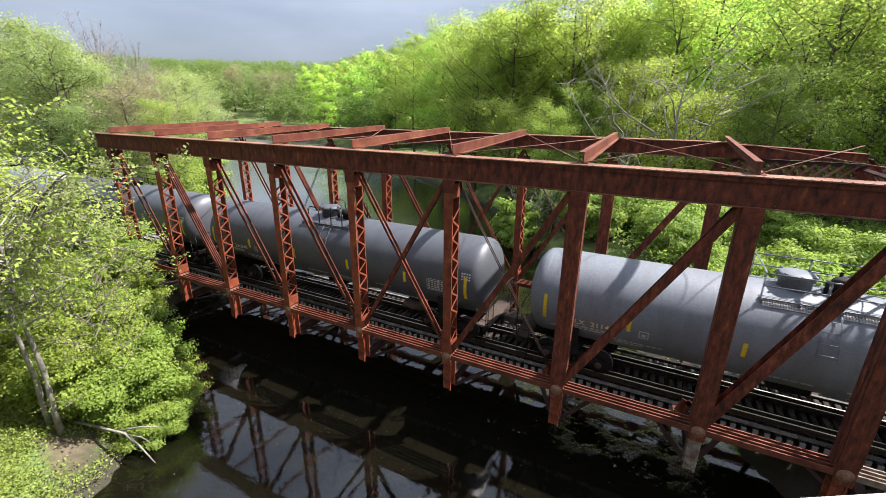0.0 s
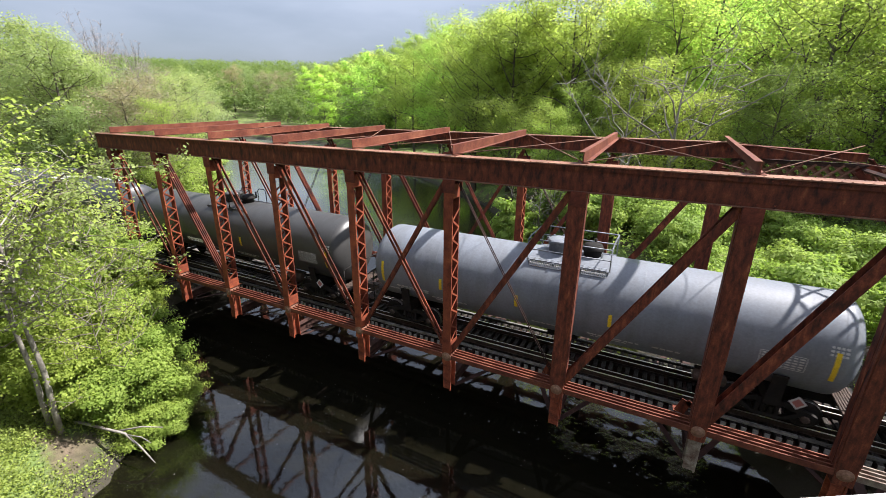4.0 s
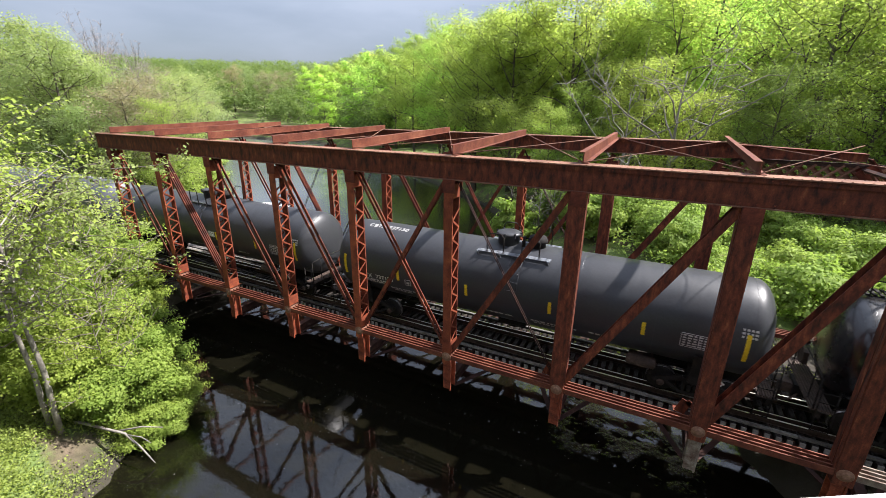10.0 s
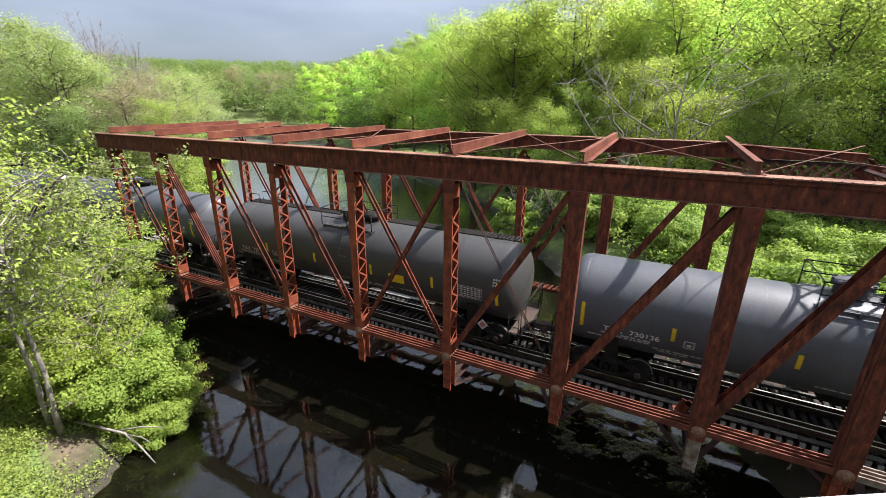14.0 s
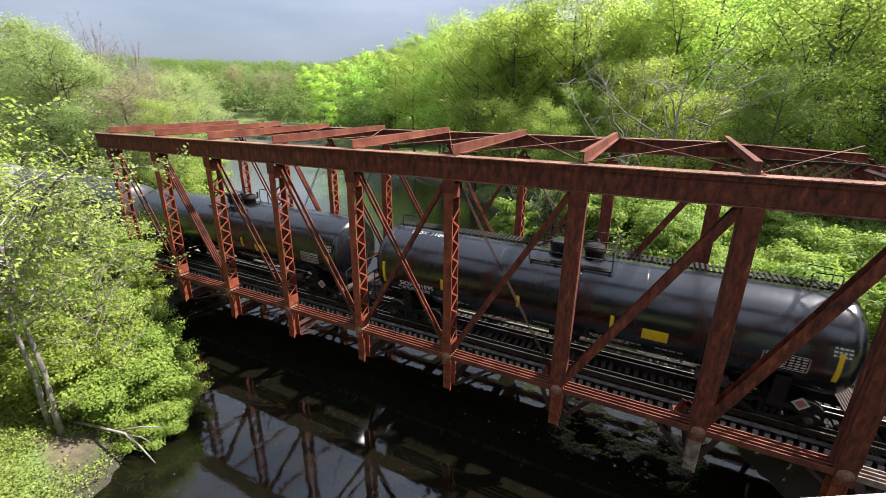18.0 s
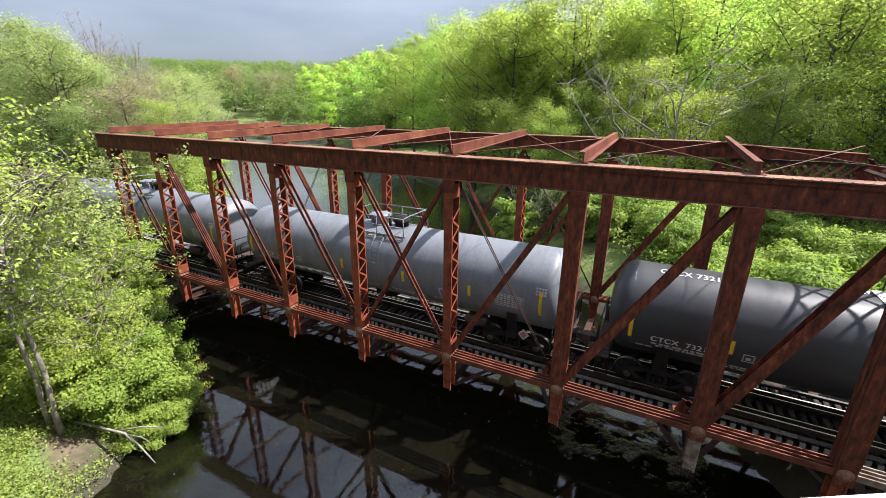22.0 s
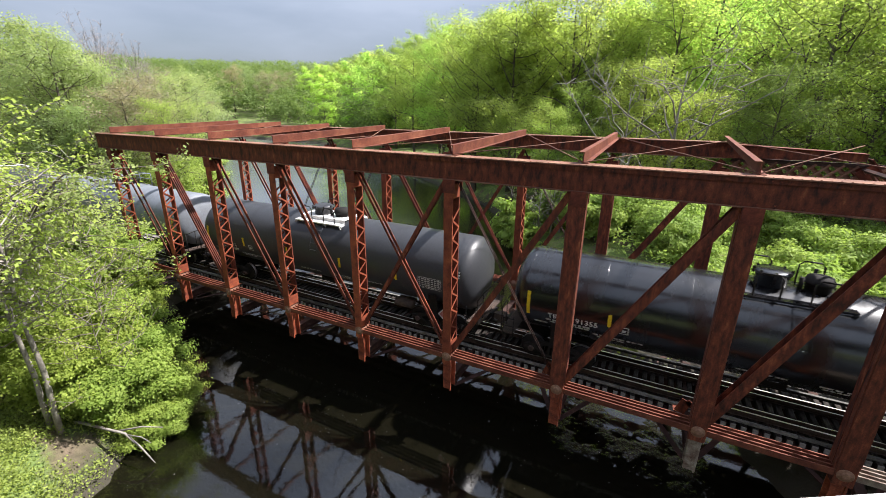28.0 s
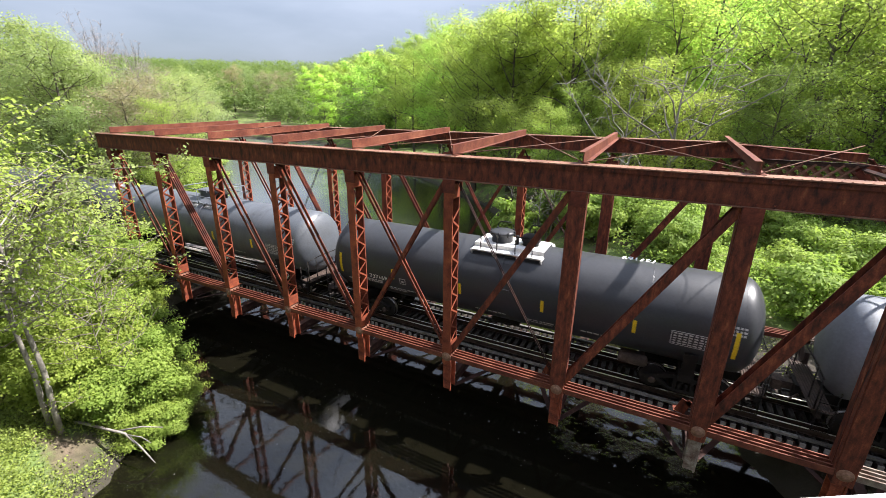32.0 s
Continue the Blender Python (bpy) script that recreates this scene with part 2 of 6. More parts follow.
def leaf_material(name, dark, light, through=0.45):
    m = bpy.data.materials.new(name)
    m.use_nodes = True
    n, l = m.node_tree.nodes, m.node_tree.links
    b = n["Principled BSDF"]
    b.inputs["Roughness"].default_value = 0.55
    b.inputs["Specular IOR Level"].default_value = 0.12
    dark, light = (tuple(p * (1 - k) + q * k for p, q in zip(dark, light)) for k in (0.22, 0.82))
    geo = n.new("ShaderNodeNewGeometry")
    info = n.new("ShaderNodeObjectInfo")
    r = ramp_node(m, geo.outputs["Random Per Island"], [(0.0, dark), (0.55, tuple((a + c) / 2 for a, c in zip(dark, light))), (1.0, light)])
    v = ramp_node(m, info.outputs["Random"], [(0.0, (0.84, 0.90, 0.84)), (0.5, (1.0, 1.0, 1.0)), (1.0, (1.12, 1.04, 0.96))])
    col = mix_node(m, 1.0, r.outputs["Color"], v.outputs["Color"], "MULTIPLY")
    l.new(col, b.inputs["Base Color"])
    tr = n.new("ShaderNodeBsdfTranslucent")
    bright = mix_node(m, 1.0, col, (1.15, 1.2, 0.8), "MULTIPLY")
    l.new(bright, tr.inputs["Color"])
    mx = n.new("ShaderNodeMixShader")
    mx.inputs[0].default_value = through
    l.new(b.outputs[0], mx.inputs[1])
    l.new(tr.outputs[0], mx.inputs[2])
    l.new(mx.outputs[0], n["Material Output"].inputs["Surface"])
    return m


LEAF = {
    "spring": leaf_material("spring_green_leaves", (0.24, 0.318, 0.0664), (0.46, 0.538, 0.183), 0.74),
    "fresh": leaf_material("fresh_green_leaves", (0.223, 0.316, 0.0669), (0.429, 0.527, 0.178), 0.74),
    "deep": leaf_material("deep_green_leaves", (0.29, 0.447, 0.0902), (0.55, 0.757, 0.226), 0.74),
    "olive": leaf_material("olive_budding_leaves", (0.212, 0.27, 0.117), (0.383, 0.45, 0.234), 0.62),
    "rosy": leaf_material("rosy_brown_budding_leaves", (0.23, 0.2, 0.138), (0.374, 0.34, 0.242), 0.6),
    "yellow": leaf_material("yellow_green_young_leaves", (0.218, 0.292, 0.0504), (0.396, 0.486, 0.113)),
    "far": leaf_material("distant_green_leaves", (0.11, 0.16, 0.05), (0.21, 0.28, 0.095), 0.5),
    "brush": leaf_material("green_brush_leaves", (0.182, 0.261, 0.0582), (0.399, 0.504, 0.138), 0.5),
    # nearly black green for the unseen trees that block sky light
    "evergreen": leaf_material("dark_sky_block_leaves", (0.022, 0.036, 0.014), (0.05, 0.075, 0.028), 0.2),
    "muted": leaf_material("soft_green_leaves", (0.204, 0.277, 0.0981), (0.39, 0.458, 0.221), 0.66),
    "shrub": leaf_material("glossy_green_shrub_leaves", (0.144, 0.219, 0.0351), (0.323, 0.405, 0.0883), 0.42),
    "tuft": leaf_material("pale_yellow_green_unfolding_leaves", (0.22, 0.27, 0.085), (0.40, 0.45, 0.17), 0.5),
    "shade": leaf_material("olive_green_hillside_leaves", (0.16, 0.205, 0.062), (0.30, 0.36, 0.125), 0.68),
    "weed": leaf_material("mixed_green_weeds", (0.156, 0.215, 0.0468), (0.347, 0.416, 0.107), 0.4),
}

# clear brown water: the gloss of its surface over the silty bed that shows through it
# this blue-grey base shows only upstream, where it imitates the sky's reflection
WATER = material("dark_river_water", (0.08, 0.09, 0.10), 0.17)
WATER.node_tree.nodes["Principled BSDF"].inputs["IOR"].default_value = 1.8
wnt, wlk = WATER.node_tree.nodes, WATER.node_tree.links
where = wnt.new("ShaderNodeNewGeometry")
along = wnt.new("ShaderNodeSeparateXYZ")
wlk.new(where.outputs["Position"], along.inputs[0])


def along_range(axis, a, b, lo=0.0, hi=1.0):
    m = wnt.new("ShaderNodeMapRange")
    m.inputs[1].default_value, m.inputs[2].default_value, m.inputs[3].default_value, m.inputs[4].default_value = a, b, lo, hi
    wlk.new(along.outputs[axis], m.inputs[0])
    return m.outputs[0]


def times_node(a, b):
    m = wnt.new("ShaderNodeMath")
    m.operation = "MULTIPLY"
    for sock, v in zip(m.inputs, (a, b)):
        if isinstance(v, (int, float)):
            sock.default_value = v
        else:
            wlk.new(v, sock)
    return m.outputs[0]


# a broken riffle where the water runs over the stones by the east pier
riffle = times_node(times_node(along_range("X", 25.6, 26.6), along_range("X", 31.0, 30.0)), times_node(along_range("Y", 0.6, 1.6), along_range("Y", 5.4, 4.4)))
riffle = times_node(riffle, ramp_node(WATER, noise_node(WATER, 1.1, 3).outputs["Fac"], [(0.49, (0, 0, 0)), (0.56, (1, 1, 1))]).outputs["Color"])
chop = times_node(riffle, noise_node(WATER, 6.5, 4, 0.6, stretch=(1, 1.7, 1)).outputs["Fac"])
calm = times_node(0.035, noise_node(WATER, 1.6, 3, stretch=(1, 1.6, 1)).outputs["Fac"])
waves = wnt.new("ShaderNodeMath")
waves.operation = "ADD"
wlk.new(chop, waves.inputs[0])
wlk.new(calm, waves.inputs[1])
wave_bump = wnt.new("ShaderNodeBump")
wave_bump.inputs["Strength"].default_value, wave_bump.inputs["Distance"].default_value = 0.6, 0.14
wlk.new(waves.outputs[0], wave_bump.inputs["Height"])
gloss_w = wnt.new("ShaderNodeBsdfGlossy")
wlk.new(along_range("Y", 12.0, 22.0, 0.045, 0.17), gloss_w.inputs["Roughness"])
wlk.new(wave_bump.outputs["Normal"], gloss_w.inputs["Normal"])
clear_w = wnt.new("ShaderNodeBsdfTransparent")
clear_w.inputs["Color"].default_value = (0.32, 0.32, 0.275, 1)
# the gloss grows from 9 per cent, seen from above, to a full mirror at grazing sight
edge_w = wnt.new("ShaderNodeLayerWeight")
edge_w.inputs["Blend"].default_value = 0.5
wlk.new(wave_bump.outputs["Normal"], edge_w.inputs["Normal"])
steep = wnt.new("ShaderNodeMath")
steep.operation = "POWER"
steep.inputs[1].default_value = 4.6
wlk.new(edge_w.outputs["Facing"], steep.inputs[0])
mirror_w = wnt.new("ShaderNodeMapRange")
mirror_w.inputs[3].default_value, mirror_w.inputs[4].default_value = 0.09, 1.0
wlk.new(steep.outputs[0], mirror_w.inputs[0])
mix_w = wnt.new("ShaderNodeMixShader")
wlk.new(mirror_w.outputs[0], mix_w.inputs[0])
wlk.new(clear_w.outputs[0], mix_w.inputs[1])
wlk.new(gloss_w.outputs[0], mix_w.inputs[2])
# ruffled open reach upstream, its pale base colour painted in for reflected sky
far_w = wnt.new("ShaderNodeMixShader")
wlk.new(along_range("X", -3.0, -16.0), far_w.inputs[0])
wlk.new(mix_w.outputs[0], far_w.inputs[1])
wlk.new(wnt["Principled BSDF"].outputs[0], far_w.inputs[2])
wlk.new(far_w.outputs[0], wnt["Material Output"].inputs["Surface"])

# ---------------------------------------------------------------- mesh helpers


def link_mesh(name, bm, mat, parent=None, label=""):
    me = bpy.data.meshes.new(name)
    bm.to_mesh(me)
    bm.free()
    for m in (mat if isinstance(mat, (list, tuple)) else [mat]):
        me.materials.append(m)
    ob = new(name, me)
    if parent:
        ob.parent = parent
    if label:
        ob["label"] = label
    return ob


def part(name, bm, mat, parent, label=""):
    return link_mesh(name, bm, mat, parent, label)


def shared(name, me, parent, m=None, label=""):
    ob = new(name, me)
    ob.parent = parent
    if m is not None:
        ob.matrix_basis = m
    if label:
        ob["label"] = label
    return ob


def thing(name, label, category, group="", kind="", at=None):
    ob = new(name)
    ob.empty_display_size = 0.2
    if at is not None:
        ob.matrix_basis = at
    return tagged(ob, label, category, group, kind)


def box(bm, x0, x1, y0, y1, z0, z1, m=None):
    vs = [bm.verts.new(Vector(c) if m is None else m @ Vector(c)) for c in ((x0, y0, z0), (x1, y0, z0), (x1, y1, z0), (x0, y1, z0), (x0, y0, z1), (x1, y0, z1), (x1, y1, z1), (x0, y1, z1))]
    for f in ((3, 2, 1, 0), (4, 5, 6, 7), (0, 1, 5, 4), (1, 2, 6, 5), (2, 3, 7, 6), (3, 0, 4, 7)):
        bm.faces.new([vs[i] for i in f])


def bar(bm, a, b, w, h, side=(0, 1, 0)):
    """A straight bar from a to b, w wide along side and h deep across it."""
    a, b = Vector(a), Vector(b)
    d = (b - a)
    n = d.length
    d.normalize()
    s = Vector(side)
    s = (s - d * s.dot(d)).normalized()
    u = d.cross(s)
    m = Matrix((( d.x, s.x, u.x, a.x), (d.y, s.y, u.y, a.y), (d.z, s.z, u.z, a.z), (0, 0, 0, 1)))
    box(bm, 0, n, -w / 2, w / 2, -h / 2, h / 2, m)


def tube(bm, pts, radii, sides=6, cap=True):
    """A round tube through pts."""
    rings = []
    pts = [Vector(p) for p in pts]
    for i, p in enumerate(pts):
        d = (pts[min(i + 1, len(pts) - 1)] - pts[max(i - 1, 0)]).normalized()
        s = d.orthogonal().normalized() if abs(d.z) > 0.9 else d.cross(Vector((0, 0, 1))).normalized()
        u = d.cross(s)
        r = radii[i] if isinstance(radii, (list, tuple)) else radii
        rings.append([bm.verts.new(p + (s * math.cos(t) + u * math.sin(t)) * r) for t in (2 * math.pi * k / sides for k in range(sides))])
    for a, b in zip(rings, rings[1:]):
        for k in range(sides):
            f = bm.faces.new((a[k], a[(k + 1) % sides], b[(k + 1) % sides], b[k]))
            f.smooth = True
    if cap:
        bm.faces.new(rings[0][::-1])
        bm.faces.new(rings[-1])


def lathe(bm, profile, sides=40, axis="x", m=None):
    """Turn (along, radius) pairs round an axis."""
    rings = []
    for a, r in profile:
        ring = []
        for k in range(sides):
            t = 2 * math.pi * k / sides
            c, s = math.cos(t) * r, math.sin(t) * r
            v = Vector((a, c, s)) if axis == "x" else Vector((c, a, s)) if axis == "y" else Vector((c, s, a))
            ring.append(bm.verts.new(v if m is None else m @ v))
        rings.append(ring)
    for a, b in zip(rings, rings[1:]):
        for k in range(sides):
            f = bm.faces.new((a[k], a[(k + 1) % sides], b[(k + 1) % sides], b[k]))
            f.smooth = True
    bm.faces.new(rings[0][::-1])
    bm.faces.new(rings[-1])
    bmesh.ops.recalc_face_normals(bm, faces=bm.faces)


def words(text, size, mat, name="lettering", parent=None, m=None, label="", spread=1.0):
    """Flat letters as a mesh, facing local +z, centred on the origin."""
    cu = bpy.data.curves.new("letters", "FONT")
    cu.body, cu.size, cu.align_x, cu.align_y = text, size, "CENTER", "CENTER"
    cu.space_character = spread
    cu.offset = size * 0.012
    tmp = new("letters", cu)
    me = bpy.data.meshes.new_from_object(tmp.evaluated_get(bpy.context.evaluated_depsgraph_get()))
    bpy.data.objects.remove(tmp)
    bpy.data.curves.remove(cu)
    me.materials.clear()
    me.materials.append(mat)
    ob = new(name, me)
    ob.parent = parent
    if m is not None:
        ob.matrix_basis = m
    if label:
        ob["label"] = label
    return ob
# ---------------------------------------------------------------- the plan
PANEL = 3.75            # truss panel length
NEAR_Y, FAR_Y = 0.20, 7.42      # truss planes
CHORD_LO, CHORD_HI = 6.05, 6.74
FAR_LO, FAR_HI = 6.44, 7.00     # the far top chord is shallower and a little higher
TRACK_Y, RAIL_Z = 3.35, -0.70
WATER_Z = -3.1
FIRST, LAST = 1, 10     # panel points of the truss


def river(y):
    """Left and right shore of the river at y."""
    ys = [-90, -30, -12, -7, -3, 0, 8, 20, 35, 50, 80, 100, 114, 400]
    left = [60, 30, 17.6, 14.2, 11.0, 4.8, -4, -18, -39, -60, -100, -135, -420, -520]
    right = [105, 62, 44, 39, 36, 34.4, 29.2, 20.5, 10, -8, -48, -80, -395, -500]
    return float(np.interp(y, ys, left)), float(np.interp(y, ys, right))


def smooth(t):
    t = max(0.0, min(1.0, t))
    return t * t * (3 - 2 * t)


def ground_z(x, y):
    lo, hi = river(y)
    d = lo - x if x < lo else x - hi if x > hi else -min(x - lo, hi - x)
    d *= 0.8
    n = noise.noise(Vector((x * 0.07, y * 0.07, 0.3))) * 0.7 + noise.noise(Vector((x * 0.3, y * 0.3, 1.7))) * 0.18
    if d < 0:
        return WATER_Z - 0.15 - min(0.25, -d * 0.3)
    z = WATER_Z - 0.15 + 2.1 * (1 - math.exp(-d / 1.6)) + n * smooth(d / 4)
    if x > hi:      # the wooded hill on the right bank, which ends where the valley opens
        bearing = math.degrees(math.atan2(x - 28.13, y + 11.23))
        z += (9.0 * smooth((d - 14) / 60) + 3.0 * smooth((d - 60) / 160)) * smooth((bearing + 44) / 14)
    else:
        z += 5.0 * smooth((d - 40) / 160)
    far = math.hypot(x - 28, y + 11)
    z += 32.0 * smooth((far - 130) / 270)
    off = abs(y - TRACK_Y)
    if x < 4.0 or x > 36.0:      # railway embankment
        k = 1 - smooth((off - 2.6) / 3.0)
        z = z * (1 - k) + (RAIL_Z - 0.42) * k
    return z


def axis_steps(lo, hi, fine_lo, fine_hi, fine, grow=1.12):
    v = list(np.arange(fine_lo, fine_hi + 1e-6, fine))
    s, a, b = fine, fine_lo, fine_hi
    while a > lo or b < hi:
        s *= grow
        a, b = a - s, b + s
        v = [max(a, lo)] * (a > lo - s) + v + [min(b, hi)] * (b < hi + s)
    return sorted(set(round(float(c), 3) for c in v))


def build_ground():
    xs = axis_steps(-1400, 1400, -25, 60, 0.9)
    ys = axis_steps(-900, 1800, -22, 60, 0.9)
    verts = [(x, y, ground_z(x, y)) for y in ys for x in xs]
    w = len(xs)
    faces = [(j * w + i, j * w + i + 1, (j + 1) * w + i + 1, (j + 1) * w + i) for j in range(len(ys) - 1) for i in range(w - 1)]
    me = bpy.data.meshes.new("ground")
    me.from_pydata(verts, [], faces)
    me.polygons.foreach_set("use_smooth", [True] * len(faces))
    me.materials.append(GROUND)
    tagged(new("ground", me), "grassy river banks and wooded hillside with bare patches", "ground", kind="structure")


build_ground()

bm = bmesh.new()
ys = list(np.arange(-90, 60, 6)) + list(range(60, 420, 30))
rows_w = [[bm.verts.new((river(y)[0] - 3, y, WATER_Z)), bm.verts.new((river(y)[1] + 3, y, WATER_Z))] for y in map(float, ys)]
for a, b in zip(rows_w, rows_w[1:]):
    bm.faces.new((a[0], a[1], b[1], b[0]))
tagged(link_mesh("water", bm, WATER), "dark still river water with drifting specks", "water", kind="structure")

# ---------------------------------------------------------------- truss bridge
bridge = thing("truss_bridge", "rusted riveted steel through truss railway bridge over the river", "bridge")


def node(k, y, z):
    if k == 9 and y < 3:        # the near truss has a short last panel
        k = 8.8
    return (k * PANEL, y, z)


def chord_part(y, k0, k1, parent):
    """Top chord: two web plates, flange angles and a cover plate that overhangs them."""
    c_lo, c_hi = (CHORD_LO, CHORD_HI) if y < 3 else (FAR_LO, FAR_HI)
    x0, x1 = k0 * PANEL, k1 * PANEL
    bm = bmesh.new()
    box(bm, x0, x1, y - 0.20, y - 0.17, c_lo + 0.03, c_hi - 0.03)
    ch = part("top_chord", bm, RUST_WEB, parent, "rust-red boxed top chord")
    bm = bmesh.new()
    box(bm, x0, x1, y + 0.17, y + 0.20, c_lo + 0.03, c_hi - 0.03)
    part("web_plate", bm, RUST_WEB, ch)
    for s in (-1, 1):
        bm = bmesh.new()
        box(bm, x0, x1, min(y + s * 0.15, y + s * 0.245), max(y + s * 0.15, y + s * 0.245), c_lo, c_lo + 0.028)
        part("flange", bm, RUST_TOP, ch)
        bm = bmesh.new()
        box(bm, x0, x1, min(y + s * 0.202, y + s * 0.235), max(y + s * 0.202, y + s * 0.235), c_hi - 0.13, c_hi - 0.02)
        part("flange_angle", bm, RUST_WEB, ch)
    bm = bmesh.new()
    box(bm, x0 - 0.02, x1 + 0.02, y - 0.27, y + 0.27, c_hi - 0.018, c_hi + 0.012)
    part("cover_plate", bm, RUST_TOP, ch, "paler weathered cover plate")
    bm = bmesh.new()
    n = int((x1 - x0) / 0.16)
    for i in range(n):
        x = x0 + 0.08 + i * 0.16
        for yy in (y - 0.235, y + 0.235):
            m = Matrix.Translation((x, yy, c_hi + 0.012))
            box(bm, -0.013, 0.013, -0.013, 0.013, 0, 0.009, m)
        for zz in (c_hi - 0.075, c_lo + 0.09):
            s = 0.235 if zz > c_lo + 0.3 else 0.2
            m = Matrix.Translation((x, y - s, zz))
            box(bm, -0.015, 0.015, -0.011, 0, -0.015, 0.015, m)
    riv = part("riveting", bm, RUST, ch)
    riv["kind"] = "stuff"
    return ch


LACE_STEP = 0.30


def lacing_mesh(width):
    """One flat lacing bar that slants across a post."""
    bm = bmesh.new()
    bar(bm, (0, -width / 2, 0), (0, width / 2, LACE_STEP), 0.058, 0.012, (0, 1, 0))
    me = bpy.data.meshes.new("lacing_bar")
    bm.to_mesh(me)
    bm.free()
    me.materials.append(RUST_BRIGHT)
    return me


POST_LO, POST_W, POST_D = -1.34, 0.29, 0.50
LACE_ME = lacing_mesh(POST_D - 0.04)
LACE_N = int((CHORD_LO - 1.35) / LACE_STEP)


def channel_mesh(width, lip, mat):
    """One channel of a post: a web plate with two flanges turned inwards."""
    bm = bmesh.new()
    w, f = width / 2, width / 2 - 0.018
    outline = ((-w, 0), (w, 0), (w, lip), (f, lip), (f, 0.02), (-f, 0.02), (-f, lip), (-w, lip))
    ends = [[bm.verts.new((x, y, z)) for x, y in outline] for z in (-0.30, CHORD_LO + 0.02)]
    for i in range(8):
        j = (i + 1) % 8
        bm.faces.new((ends[0][i], ends[0][j], ends[1][j], ends[1][i]))
    bm.faces.new(ends[0][::-1])
    bm.faces.new(ends[1])
    me = bpy.data.meshes.new("post_channel")
    bm.to_mesh(me)
    bm.free()
    me.materials.append(mat)
    return me


CHANNEL_ME = channel_mesh(POST_W, 0.045, RUST_BRIGHT)
# rear channel in duller rust: the shade inside the post put into colour
SHADED_ME = channel_mesh(POST_W, 0.045, RUST)
PLATED_ME = channel_mesh(0.40, 0.24, RUST_POST)


def plate_mesh(name, sx, sy, sz, mat):
    bm = bmesh.new()
    box(bm, -sx / 2, sx / 2, -sy / 2, sy / 2, 0, sz)
    me = bpy.data.meshes.new(name)
    bm.to_mesh(me)
    bm.free()
    me.materials.append(mat)
    return me


BATTEN_ME = plate_mesh("batten_plate", 0.012, POST_D - 0.02, 0.42, RUST_BRIGHT)
GUSSET_ME = plate_mesh("gusset_plate", 0.40, 0.02, 0.40, RUST)


def rivet_strip_mesh():
    """Edge angle of a plated post with its row of rivet heads."""
    bm = bmesh.new()
    box(bm, -0.012, 0.012, -0.03, 0.03, 0, CHORD_LO - 0.4)
    for i in range(int((CHORD_LO - 0.5) / 0.17)):
        lathe(bm, [(-0.022, 0.010), (-0.016, 0.02), (0.016, 0.02), (0.022, 0.010)], 6, "x", Matrix.Translation((0, 0, 0.1 + i * 0.17)))
    me = bpy.data.meshes.new("rivet_strip")
    bm.to_mesh(me)
    bm.free()
    me.materials.append(RUST_STRUT)
    return me


EDGE_ME = rivet_strip_mesh()


def hanger_mesh(mat):
    bm = bmesh.new()
    box(bm, -0.15, 0.15, -0.17, -0.145, POST_LO, 0.1)
    box(bm, -0.15, 0.15, 0.145, 0.17, POST_LO, 0.1)
    box(bm, -0.014, 0.014, -0.145, 0.145, POST_LO, 0.0)
    box(bm, 0.11, 0.15, -0.20, -0.17, POST_LO - 0.03, -0.18)
    for i in range(7):
        for x in (-0.09, 0.03):
            lathe(bm, [(-0.185, 0.012), (-0.182, 0.02), (-0.17, 0.022)], 6, "y", Matrix.Translation((x + 0.03 * (i % 2), 0, POST_LO + 0.12 + i * 0.14)))
    me = bpy.data.meshes.new("hanger")
    bm.to_mesh(me)
    bm.free()
    me.materials.append(mat)
    return me


HANGER_ME = hanger_mesh(RUST_BRIGHT)
HANGER_PALE = hanger_mesh(PALE_RUST)


def pin_mesh():
    bm = bmesh.new()
    lathe(bm, [(-0.29, 0.06), (-0.285, 0.09), (-0.265, 0.095), (-0.262, 0.15), (-0.25, 0.17), (0.25, 0.17), (0.262, 0.15), (0.265, 0.095), (0.285, 0.09), (0.29, 0.06)], 18, "y")
    me = bpy.data.meshes.new("pin")
    bm.to_mesh(me)
    bm.free()
    me.materials.append(RUST_TOP)
    return me


PIN_ME = pin_mesh()


def post(k, y, parent):
    m = Matrix.Translation(node(k, y, 0))
    plated = k >= 7
    me = PLATED_ME if plated else CHANNEL_ME
    p = shared("vertical_post", me, parent, m @ Matrix.Translation((0, -POST_D / 2, 0)))
    shared("post_channel", me if plated or y > 3 else SHADED_ME, p, pose(0, POST_D, 0, 0, 0, 180))
    for s in (-1, 1):
        x = s * (POST_W / 2 + 0.004)
        if plated:
            shared("rivet_strip", EDGE_ME, p, Matrix.Translation((s * 0.213, 0.06, 0.25)))
        else:
            for i in range(LACE_N):
                shared("lacing_bar", LACE_ME, p, pose(x, POST_D / 2, 0.62 + i * LACE_STEP, 0, 0, 180 * (i % 2)))
            shared("batten_plate", BATTEN_ME, p, Matrix.Translation((x, POST_D / 2, 0.18)))
            shared("batten_plate", BATTEN_ME, p, Matrix.Translation((x, POST_D / 2, CHORD_LO - 0.55)))
        shared("gusset_plate", GUSSET_ME, p, Matrix.Translation((0.02, POST_D / 2 + s * (POST_D / 2 + 0.016), CHORD_LO - 0.38)))
    shared("hanger", HANGER_PALE if k == 8 else HANGER_ME, parent, m)
    shared("pin", PIN_ME, parent, m)
    return p


